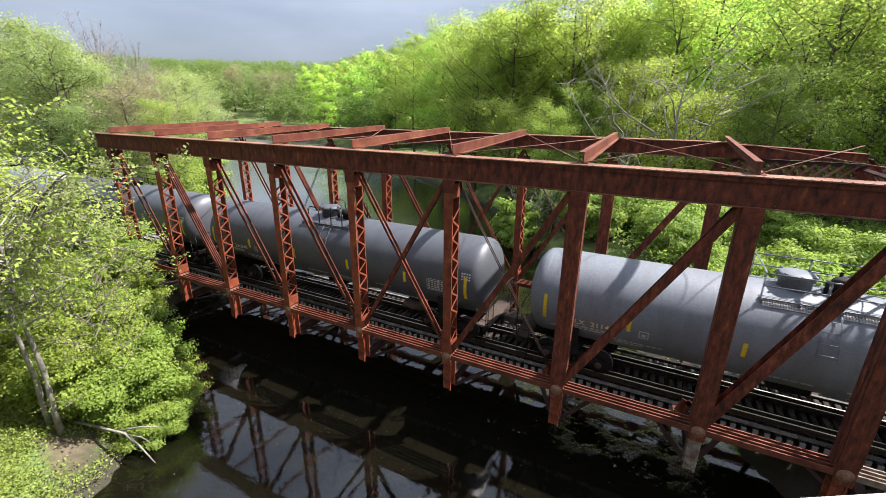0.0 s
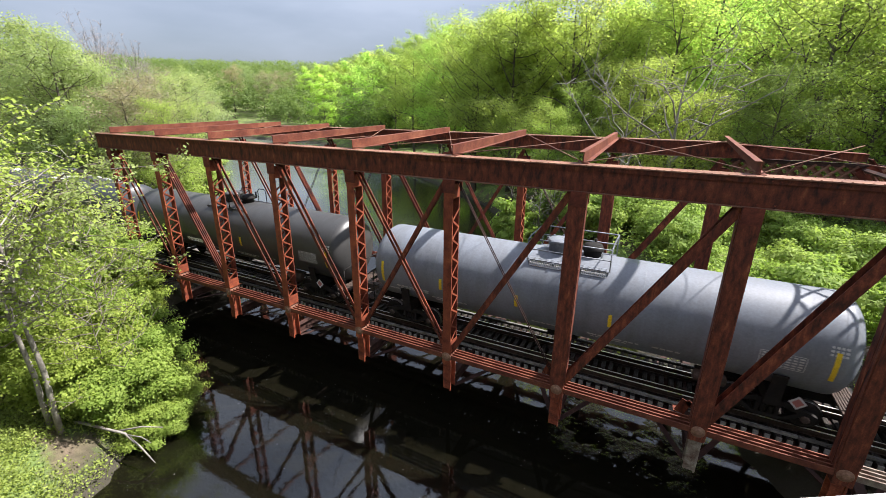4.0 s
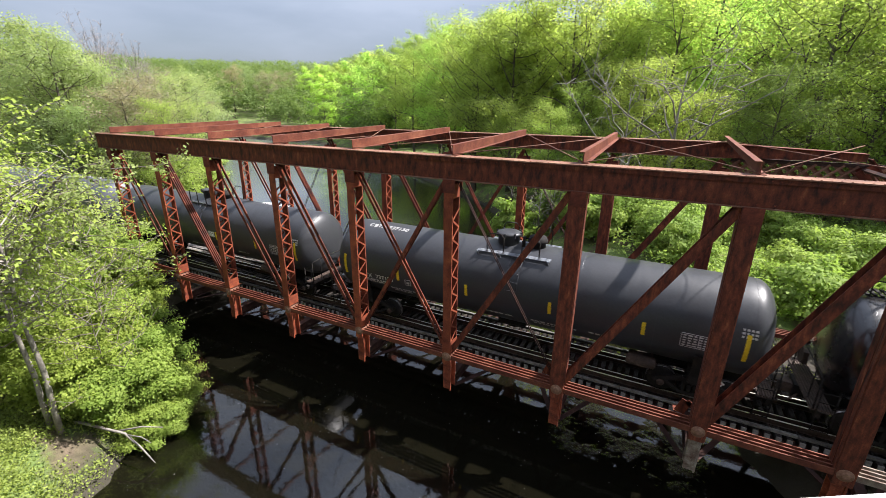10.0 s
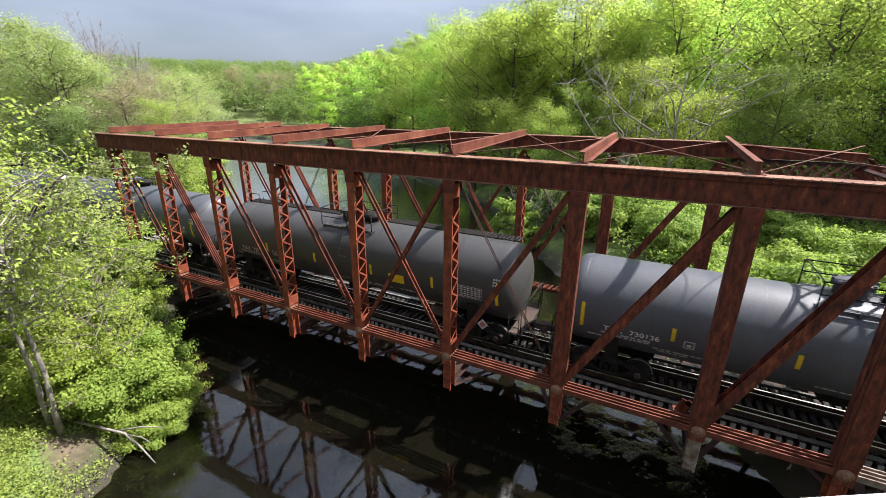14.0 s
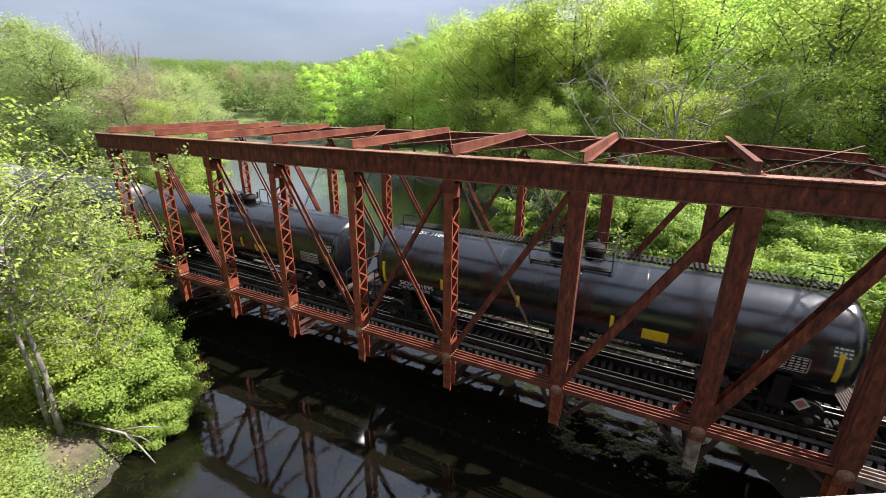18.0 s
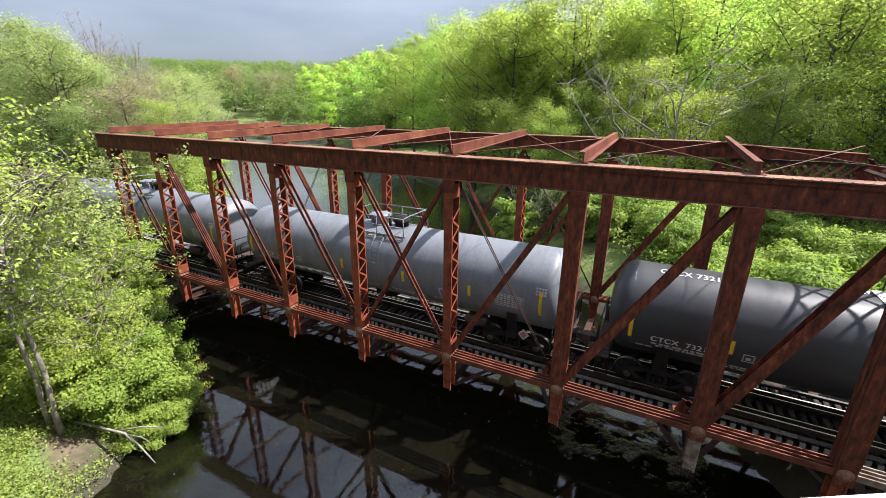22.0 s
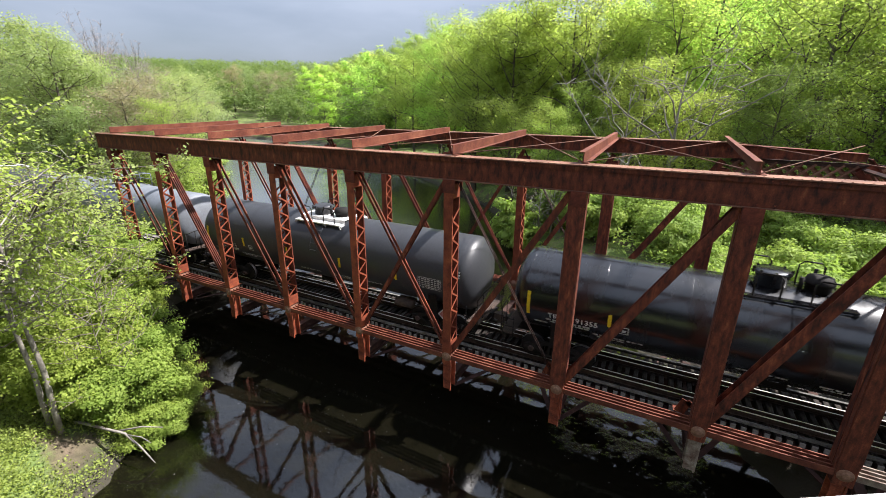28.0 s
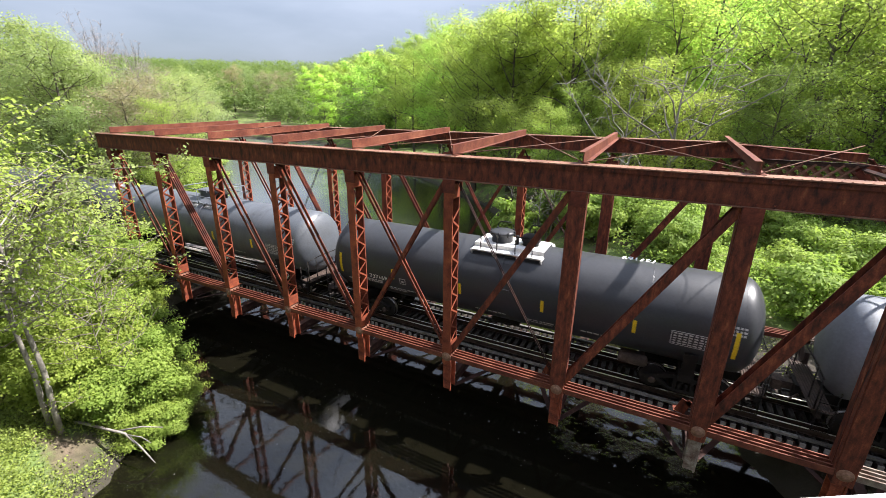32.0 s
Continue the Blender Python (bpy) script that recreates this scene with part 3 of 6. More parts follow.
def eyebars(a, b, ys, deep, thick, parent, name, mat=None):
    """Flat bars side by side between two pins, with round eyes."""
    for y in ys:
        bm = bmesh.new()
        pa, pb = Vector((a[0], y, a[2])), Vector((b[0], y, b[2]))
        bar(bm, pa, pb, thick, deep, (0, 1, 0))
        for p in (pa, pb):
            lathe(bm, [(-thick / 2, deep * 0.92), (thick / 2, deep * 0.92)], 14, "y", Matrix.Translation(p))
        part(name, bm, mat or RUST_BRIGHT, parent)


TOP_Z = 6.35    # centre of the top chord
for y in (NEAR_Y, FAR_Y):
    chord_part(y, 0.74 if y < 3 else 1.0, 8.0 if y == FAR_Y else 9.6, bridge)
    for k in range(FIRST, 10 if y < 3 else 9):      # the far truss ends one panel sooner
        post(k, y, bridge)
    for k in range(FIRST, LAST):
        offs = (-0.215, -0.075, 0.075, 0.215) if k > 1 else (-0.2, 0.2)
        eyebars(node(k, y, 0), node(k + 1, y, 0), [y + o for o in offs], 0.17, 0.035, bridge, "bottom_chord_bar", PALE_RUST if k == 9 else RUST_STRUT)
    for k, offs in ((1, (-0.1, 0.1)), (2, (-0.13, -0.04, 0.05, 0.13)), (3, (-0.11, 0.11)), (4, (-0.11, 0.11)), (5, (-0.09, 0.09))):
        eyebars(node(k, y, TOP_Z), node(k + 1, y, 0), [y + o for o in offs], 0.12 if k < 5 else 0.085, 0.03, bridge, "diagonal_bar", RUST)
    # stiff diagonals on the other half
    for k, w in ((6, 0.13), (7, 0.18), (8, 0.22), (9, 0.26)):
        if k == 9 and y > 3:
            continue
        a, b = node(k, y, TOP_Z), node(k - 1, y, 0)
        bm = bmesh.new()
        bar(bm, a, b, w * 1.08, 0.02, (0, 1, 0))
        dg = part("stiff_diagonal", bm, RUST_POST, bridge)
        for s in (-1, 1):
            bm = bmesh.new()
            bar(bm, (a[0], y + s * w * 0.55, a[2]), (b[0], y + s * w * 0.55, b[2]), 0.022, w, (0, 1, 0))
            part("side_plate", bm, RUST_POST, dg)
    # slender counter rods
    for k, kk in ((6, 7), (3, 2), (4, 3)):
        if kk > k or y == FAR_Y:
            for s in (-0.05, 0.05):
                bm = bmesh.new()
                tube(bm, [node(k, y + s, TOP_Z), node(kk, y + s, 0)], 0.016, 6)
                part("counter_rod", bm, RUST_DARK, bridge)
    # inclined end post beyond the last vertical, and the hip at the other end
    bm = bmesh.new()
    x1 = 9.03 if y == FAR_Y else 9.6
    for s in (-1, 1):
        bar(bm, (x1 * PANEL, y + s * 0.19, TOP_Z), (10.4 * PANEL, y + s * 0.19, -0.1), 0.03, 0.55, (0, 1, 0))
    bar(bm, (x1 * PANEL + 0.12, y, TOP_Z + 0.29), (10.4 * PANEL + 0.12, y, 0.2), 0.52, 0.03, (0, 1, 0))
    part("end_post", bm, RUST, bridge)

# the far chord tapers over its last panel
bm = bmesh.new()
for y0, y1, h0, h1 in ((-0.20, -0.17, 0.0, 1.0), (0.17, 0.20, 0.0, 1.0), (-0.27, 0.27, 0.95, 1.0), (-0.25, -0.20, 0.0, 0.06)):
    ends = []
    for x, lo, hi in ((8.0 * PANEL, 6.46, 6.96), (9.03 * PANEL, 6.56, 6.80)):
        a, b = lo + (hi - lo) * h0, lo + (hi - lo) * h1
        ends.append([bm.verts.new((x, FAR_Y + yy, zz)) for yy, zz in ((y0, a), (y1, a), (y1, b), (y0, b))])
    for i in range(4):
        j = (i + 1) % 4
        bm.faces.new((ends[0][i], ends[0][j], ends[1][j], ends[1][i]))
    bm.faces.new(ends[0][::-1])
    bm.faces.new(ends[1])
bmesh.ops.recalc_face_normals(bm, faces=bm.faces)
part("end_chord", bm, RUST_WEB, bridge)
# cross struts from the near top chord up to the far one: a deep plate with two flanges
for k in range(1, 9):
    x = k * PANEL
    bm = bmesh.new()
    y0, y1 = NEAR_Y + 0.0, FAR_Y + 0.05
    n0, n1, f0, f1 = CHORD_HI + 0.014, CHORD_HI + 0.31, FAR_HI + 0.0, FAR_HI + 0.22
    for xa, xb, h0, h1 in ((-0.012, 0.012, 0.0, 1.0), (0.012, 0.13, 0.0, 0.06), (-0.13, -0.012, 0.94, 1.0)):
        vs = []
        for yy, a, b in ((y0, n0, n1), (y1, f0, f1)):
            lo, hi = a + (b - a) * h0, a + (b - a) * h1
            vs.append([bm.verts.new((x + xa, yy, lo)), bm.verts.new((x + xb, yy, lo)), bm.verts.new((x + xb, yy, hi)), bm.verts.new((x + xa, yy, hi))])
        for i in range(4):
            j = (i + 1) % 4
            bm.faces.new((vs[0][i], vs[0][j], vs[1][j], vs[1][i]))
        bm.faces.new(vs[0][::-1])
        bm.faces.new(vs[1])
    bmesh.ops.recalc_face_normals(bm, faces=bm.faces)
    part("cross_strut", bm, RUST_STRUT, bridge, "rusted cross strut between the top chords")
# lateral rods in the plane of the top chords
for k in range(1, 9):
    for a, b in (((k, NEAR_Y), (k + 1, FAR_Y)), ((k + 1, NEAR_Y), (k, FAR_Y))):
        bm = bmesh.new()
        tube(bm, [(a[0] * PANEL, a[1], (CHORD_HI if a[1] < 3 else FAR_HI) + 0.05), (b[0] * PANEL, b[1], (CHORD_HI if b[1] < 3 else FAR_HI) + 0.05)], 0.014, 6)
        part("lateral_rod", bm, RUST_TOP, bridge)


def lattice(p0, ux, uz, length, depth, cell, parent, name):
    """A lattice panel: two edge angles and crossed flat bars."""
    p0, ux, uz = Vector(p0), Vector(ux).normalized(), Vector(uz).normalized()
    nrm = ux.cross(uz)
    frame_bm = bmesh.new()
    for h in (0, depth):
        bar(frame_bm, p0 + uz * h, p0 + ux * length + uz * h, 0.10, 0.09, nrm)
    panel = part(name, frame_bm, RUST_DARK, parent, "riveted lattice bracing")
    n = int(length / cell)
    for s in (-1, 1):
        for i in range(-int(depth / cell) - 1, n + 2):
            a0, b0 = i * cell, i * cell + depth
            if s < 0:
                a0, b0 = b0, a0
            t0, t1 = 0.0, 1.0
            d = b0 - a0
            lo, hi = sorted(((0 - a0) / d, (length - a0) / d))
            t0, t1 = max(t0, lo), min(t1, hi)
            if t1 - t0 < 0.08:
                continue
            bm = bmesh.new()
            off = nrm * (0.027 * s)
            bar(bm, p0 + ux * (a0 + d * t0) + uz * (depth * t0) + off, p0 + ux * (a0 + d * t1) + uz * (depth * t1) + off, 0.05, 0.075, nrm)
            part("lattice_bar", bm, RUST_TOP, panel)
    return panel


lattice((8.06 * PANEL, FAR_Y - 0.1, 5.42), (1, 0, 0), (0, 0, 1), 1.9 * PANEL, 0.98, 0.36, bridge, "lattice_panel")
lattice((8.06 * PANEL + 0.15, FAR_Y + 0.32, 5.42), (1, 0, 0), (0, 0, 1), 1.9 * PANEL, 0.98, 0.36, bridge, "lattice_panel")
slope = Vector((1.4 * PANEL, 0, -6.4)).normalized()
lattice(Vector((9.03 * PANEL, NEAR_Y + 0.1, 6.3)) + slope * 1.9, (0, 1, 0), -slope, FAR_Y - NEAR_Y - 0.2, 1.9, 0.62, bridge, "portal_lattice")
# curved knee braces under the portal
for s, y in ((1, NEAR_Y), (-1, FAR_Y)):
    bm = bmesh.new()
    pts = []
    for i in range(9):
        t = i / 8 * math.pi / 2
        yy = y + s * (0.15 + 3.2 * (1 - math.cos(t)))
        dd = 1.9 + 2.6 * (1 - math.sin(t))
        pts.append(Vector((9.03 * PANEL, yy, 6.3)) + slope * dd)
    for a, b in zip(pts, pts[1:]):
        bar(bm, a, b, 0.12, 0.10, slope.cross(Vector((0, 1, 0))))
    part("knee_brace", bm, RUST_DARK, bridge)

# bent connection plates at the feet of the near posts
for k in (3, 4, 5, 6, 7, 8):
    bm = bmesh.new()
    x = k * PANEL - 0.30
    bar(bm, (x - 0.16, NEAR_Y + 0.34, 0.05), (x - 0.02, NEAR_Y + 0.34, 0.46), 0.02, 0.26, (0, 1, 0))
    bar(bm, (x - 0.02, NEAR_Y + 0.34, 0.44), (x + 0.18, NEAR_Y + 0.34, 0.30), 0.02, 0.16, (0, 1, 0))
    bar(bm, (x - 0.18, NEAR_Y + 0.34, 0.05), (x - 0.18, NEAR_Y + 0.75, -0.05), 0.24, 0.02, (1, 0, 0))
    part("connection_plate", bm, RUST_POST, bridge)

# floor: cross girders, stringers
for k in range(FIRST, LAST + 1):
    bm = bmesh.new()
    x = k * PANEL
    box(bm, x - 0.012, x + 0.012, NEAR_Y + 0.15, FAR_Y - 0.15, POST_LO, -0.93)
    for z in (POST_LO, -0.95):
        box(bm, x - 0.13, x + 0.13, NEAR_Y + 0.15, FAR_Y - 0.15, z, z + 0.022)
    # the dark rust puts the shade under the deck into the girders' colour
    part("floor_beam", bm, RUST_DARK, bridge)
# crossed angles under the floor, unseen, added to break up reflected sky streaks
for k in range(FIRST, LAST):
    for ya, yb in ((NEAR_Y + 0.2, FAR_Y - 0.2), (FAR_Y - 0.2, NEAR_Y + 0.2)):
        bm = bmesh.new()
        z = -1.40 if ya < yb else -1.36
        bar(bm, (k * PANEL + 0.1, ya, z), ((k + 1) * PANEL - 0.1, yb, z), 0.16, 0.014, (-0.9, 0.45 if ya < yb else -0.45, 0))
        part("sky_break_angle", bm, RUST_DARK, bridge)
for y in (TRACK_Y - 1.15, TRACK_Y - 0.6, TRACK_Y + 0.75, TRACK_Y + 1.35):
    bm = bmesh.new()
    for z0, z1, w in ((-1.45, -1.43, 0.17), (-1.095, -1.075, 0.17), (-1.43, -1.095, 0.014)):
        box(bm, 3.2, 37.6, y - w, y + w, z0, z1)
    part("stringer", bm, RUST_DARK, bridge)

# ---------------------------------------------------------------- track
track = thing("railway_track", "single railway track with polished rails, guard rails and dark creosoted timbers", "railway track")


def rail_profile(name, y, top, polished, parent):
    """A flat-bottomed rail."""
    bm = bmesh.new()
    x0, x1 = -420, 450
    box(bm, x0, x1, y - 0.07, y + 0.07, top - 0.17, top - 0.155)
    box(bm, x0, x1, y - 0.011, y + 0.011, top - 0.155, top - 0.04)
    box(bm, x0, x1, y - 0.036, y + 0.036, top - 0.04, top - 0.002)
    r = part(name, bm, RAIL, parent)
    if polished:
        bm = bmesh.new()
        box(bm, x0, x1, y - 0.028, y + 0.028, top - 0.002, top)
        part("running_surface", bm, RAIL_TOP, r, "polished rail head")


for s in (-1, 1):
    rail_profile("rail", TRACK_Y + s * 0.755, RAIL_Z, True, track)
for s in (-1, 1):
    y = TRACK_Y + s * 0.47
    bm = bmesh.new()
    box(bm, 0, 40, y - 0.06, y + 0.06, RAIL_Z - 0.17, RAIL_Z - 0.155)
    box(bm, 0, 40, y - 0.01, y + 0.01, RAIL_Z - 0.155, RAIL_Z - 0.05)
    box(bm, 0, 40, y - 0.032, y + 0.032, RAIL_Z - 0.05, RAIL_Z - 0.015)
    guard = part("guard_rail", bm, RAIL, track, "dull inner guard rail")
    # pale strip along the top that paints in the sky's glint
    bm = bmesh.new()
    box(bm, 0, 40, y - 0.012, y + 0.018, RAIL_Z - 0.015, RAIL_Z - 0.011)
    part("glint_edge", bm, RAIL_TOP, guard, "bright strip on the guard rail painted in as a sky glint")


def box_mesh(name, sx, sy, sz, mat, bevel=0.012):
    bm = bmesh.new()
    box(bm, -sx / 2, sx / 2, -sy / 2, sy / 2, 0, sz)
    bmesh.ops.bevel(bm, geom=[e for e in bm.edges], offset=bevel, segments=1, affect="EDGES")
    me = bpy.data.meshes.new(name)
    bm.to_mesh(me)
    bm.free()
    me.materials.append(mat)
    return me


TIE_ME = box_mesh("tie", 0.15, 2.90, 0.20, TIE)
TIE_MID = 3.50      # the bridge timbers reach further out on the far side
rng = random.Random(4)
x = 2.6
while x < 37.8:
    shared("tie", TIE_ME, track, pose(x + rng.uniform(-0.02, 0.02), TIE_MID + rng.uniform(-0.05, 0.05), RAIL_Z - 0.37, 0, 0, rng.uniform(-0.8, 0.8)))
    x += 0.28
# spacing timbers laid along the tie ends, each a few metres long
for y in (TIE_MID - 1.27, TIE_MID + 1.27):
    x = 2.2
    while x < 37.0:
        ln = rng.uniform(4.4, 5.6)
        bm = bmesh.new()
        box(bm, x, min(x + ln, 38.0), y - 0.055, y + 0.055, RAIL_Z - 0.168, RAIL_Z - 0.085)
        bmesh.ops.bevel(bm, geom=list(bm.edges), offset=0.008, segments=1, affect="EDGES")
        part("spacing_timber", bm, GREY_TIMBER, track, "weathered grey spacing timber")
        x += ln + 0.012
bm = bmesh.new()
for x0, x1 in ((-420, 2.3), (38.1, 450)):
    for i in range(int((x1 - x0) / 0.55)):
        xx = x0 + 0.3 + i * 0.55
        box(bm, xx - 0.11, xx + 0.11, TRACK_Y - 1.3, TRACK_Y + 1.3, RAIL_Z - 0.36, RAIL_Z - 0.165)
far_ties = part("tie_bed", bm, TIE, track)
far_ties["kind"] = "stuff"
for x0, x1 in ((-420, 2.2), (38.2, 450)):
    bm = bmesh.new()
    box(bm, x0, x1, TRACK_Y - 1.9, TRACK_Y + 1.9, RAIL_Z - 0.6, RAIL_Z - 0.22)
    tagged(link_mesh("ballast_bed", bm, BALLAST), "grey crushed stone ballast bed", "ballast", kind="structure")

# abutments of coursed stone
for name, x0, x1 in (("abutment_west", 0.2, 3.3), ("abutment_east", 38.0, 41.5)):
    bm = bmesh.new()
    box(bm, x0 + 0.06, x1 - 0.06, -1.44, 8.54, -4.2, -1.50)
    wall = tagged(link_mesh(name, bm, STONE), "coursed stone bridge abutment", "abutment", kind="structure")
    face = x1 if x0 < 10 else x0
    stone_me = box_mesh("stone", 0.5, 0.96, 0.41, STONE, 0.03)
    for r in range(6):
        for c in range(11):
            yy = -1.5 + 0.5 + c * 1.0 - (0.5 if r % 2 else 0)
            if -1.3 < yy < 8.4:
                shared("stone", stone_me, wall, pose(face - (0.2 if x0 < 10 else -0.2), yy, -4.1 + r * 0.435))

# pale parapet of the road bridge that the camera stands on, at an angle to the railway
ROAD = Matrix.Translation((28.411, -10.021, 0)) @ pose(0, 0, 0, 0, 0, 31.6)
for name, y0, y1, z0, z1, label in (("parapet", -0.34, 0.0, 6.30, 7.018, "pale concrete parapet of the road bridge"), ("road_deck", -7.5, 0.05, 5.85, 6.298, "dark asphalt deck of the road bridge")):
    bm = bmesh.new()
    box(bm, -26, 13, y0, y1, z0, z1, ROAD)
    bmesh.ops.bevel(bm, geom=list(bm.edges), offset=0.02, segments=1, affect="EDGES")
    tagged(link_mesh(name, bm, ASPHALT if name == "road_deck" else PARAPET), label, name.replace("_", " "), kind="structure")
# ---------------------------------------------------------------- the train
R_TANK, Z_TANK = 1.50, 2.52      # radius and height of the tank's axis above the rail
HALF = 7.92                      # half length of a tank over its heads
PITCH = 17.28
END_X = PITCH / 2


def tank_mesh(mat):
    bm = bmesh.new()
    prof = [(-HALF, 0.12)]
    for i in range(1, 9):
        t = i / 8 * math.pi / 2
        prof.append((-HALF + 0.62 * (1 - math.cos(t)), R_TANK * math.sin(t) ** 0.86))
    prof += [(x, R_TANK) for x in (-7.0, -3.5)]
    prof += [(0.0, R_TANK)] + [(-a, r) for a, r in reversed(prof)]
    lathe(bm, prof, 56, "x", Matrix.Translation((0, 0, Z_TANK)))
    me = bpy.data.meshes.new("tank")
    bm.to_mesh(me)
    bm.free()
    me.materials.append(mat)
    return me


TANKS = {k: tank_mesh(m) for k, m in PAINT.items()}


def mesh_of(name, build, mat):
    bm = bmesh.new()
    build(bm)
    me = bpy.data.meshes.new(name)
    bm.to_mesh(me)
    bm.free()
    me.materials.append(mat)
    return me


def on_tank(x, z, out=0.012, side=-1):
    """Pose on the tank's side at height z above the rail: local x along the car, local z outwards."""
    a = math.asin((z - Z_TANK) / R_TANK)
    r = R_TANK + out
    m = Matrix.Translation((x, side * r * math.cos(a), Z_TANK + r * math.sin(a)))
    return m @ pose(0, 0, 0, 90 - math.degrees(a), 0, 0) if side < 0 else m @ pose(0, 0, 0, 0, 0, 180) @ pose(0, 0, 0, 90 - math.degrees(a), 0, 0)


def strip_build(w, z0, z1):
    def f(bm):
        n = 5
        lo = [math.asin((z0 + (z1 - z0) * i / n - Z_TANK) / R_TANK) for i in range(n + 1)]
        for r0, r1 in ((R_TANK + 0.002, R_TANK + 0.012),):
            rings = []
            for a in lo:
                rings.append([bm.verts.new((sx * w / 2, -rr * math.cos(a), Z_TANK + rr * math.sin(a))) for rr, sx in ((r0, -1), (r1, -1), (r1, 1), (r0, 1))])
            for a, b in zip(rings, rings[1:]):
                for k in range(3):
                    bm.faces.new((a[k], a[k + 1], b[k + 1], b[k]))
            bm.faces.new(rings[0])
            bm.faces.new(rings[-1][::-1])
    return f


SHORT_STRIP = mesh_of("reflective_strip", strip_build(0.11, 2.18, 2.62), YELLOW_TAPE)
TALL_STRIP = mesh_of("reflective_strip", strip_build(0.11, 2.02, 2.88), YELLOW_TAPE)
YELLOW_PANEL = mesh_of("yellow_panel", strip_build(0.72, 2.05, 2.42), YELLOW_TAPE)


def wheelset_build(bm):
    for s in (-1, 1):
        y = s * 0.755
        lathe(bm, sorted([(y - s * 0.085, 0.47), (y - s * 0.055, 0.48), (y - s * 0.05, 0.445), (y + s * 0.06, 0.435), (y + s * 0.062, 0.36), (y + s * 0.02, 0.33), (y + s * 0.02, 0.16), (y + s * 0.09, 0.13), (y + s * 0.12, 0.09)]), 28, "y")
        for i in range(5):
            t = i * 2 * math.pi / 5
            m = Matrix.Translation((0.235 * math.cos(t), y + s * 0.03, 0.235 * math.sin(t)))
            box(bm, -0.03, 0.03, -0.012, 0.012, -0.03, 0.03, m)
    tube(bm, [(0, -1.02, 0), (0, 1.02, 0)], 0.085, 12)


WHEELSET = mesh_of("wheelset", wheelset_build, RUNNING_GEAR)
TREAD = mesh_of("wheel_tread", lambda bm: lathe(bm, [(-0.8, 0.4352), (-0.70, 0.4452)], 28, "y"), WHEEL_TREAD)


def side_frame_build(bm):
    """One cast side frame with its spring group and bearing ends, facing -y."""
    y, s = -1.0, -1
    pts = [(-1.12, 0.52), (-0.72, 0.66), (-0.3, 0.78), (0.3, 0.78), (0.72, 0.66), (1.12, 0.52)]
    for a, b in zip(pts, pts[1:]):
        bar(bm, (a[0], y, a[1]), (b[0], y, b[1]), 0.14, 0.15, (0, 1, 0))
    low = [(-0.8, 0.58), (-0.38, 0.30), (0.38, 0.30), (0.8, 0.58)]
    for a, b in zip(low, low[1:]):
        bar(bm, (a[0], y, a[1]), (b[0], y, b[1]), 0.14, 0.11, (0, 1, 0))
    for x in (-0.24, 0.24):
        bar(bm, (x, y, 0.3), (x, y, 0.78), 0.13, 0.09, (0, 1, 0))


TRUCK_FRAME = mesh_of("truck", lambda bm: box(bm, -0.2, 0.2, -1.0, 1.0, 0.52, 0.74), RUNNING_GEAR)
SIDE_FRAME = mesh_of("side_frame", side_frame_build, RUNNING_GEAR)
SPRING = mesh_of("spring", lambda bm: tube(bm, [(0, -1.0, 0.36), (0, -1.0, 0.6)], 0.07, 8), RUNNING_GEAR)
BEARING_CAP = mesh_of("bearing_cap", lambda bm: lathe(bm, [(-1.13, 0.07), (-1.11, 0.11), (-0.94, 0.11)], 12, "y", Matrix.Translation((0, 0, 0.46))), END_GEAR)


def sill_build(bm):
    """Stub sill with its end sill, draft pocket, coupler shank and body bolster, for the car's +x end."""
    box(bm, 4.9, END_X - 0.38, -0.30, 0.30, 0.70, 1.06)
    box(bm, 5.0, 8.0, -0.36, 0.36, 1.02, 1.06)
    for s in (-1, 1):
        box(bm, 5.95, 6.35, min(s * 0.3, s * 1.3), max(s * 0.3, s * 1.3), 0.80, 1.22)
        bar(bm, (6.15, s * 1.28, 1.05), (6.15, s * 1.42, 1.85), 0.36, 0.05, (1, 0, 0))
    box(bm, END_X - 0.75, END_X - 0.62, -1.45, 1.45, 0.82, 1.06)


def coupler_build(bm):
    box(bm, END_X - 0.42, END_X - 0.12, -0.11, 0.11, 0.76, 1.0)
    box(bm, END_X - 0.14, END_X + 0.06, -0.19, 0.16, 0.72, 1.03)
    box(bm, END_X + 0.02, END_X + 0.10, -0.19, -0.06, 0.74, 1.0)
    tube(bm, [(END_X - 0.5, 0.32, 0.8), (END_X - 0.3, 0.34, 0.55), (END_X - 0.08, 0.2, 0.42), (END_X, 0.05, 0.42)], 0.03, 6)
    tube(bm, [(END_X - 0.45, -0.9, 0.86), (END_X - 0.4, -0.2, 0.9)], 0.02, 6)


def platform_build(bm):
    """Frame of the end platform: a tray with turned-down edges."""
    x0, x1 = END_X - 1.0, END_X - 0.48
    box(bm, x0, x1, -1.45, 1.45, 1.055, 1.075)


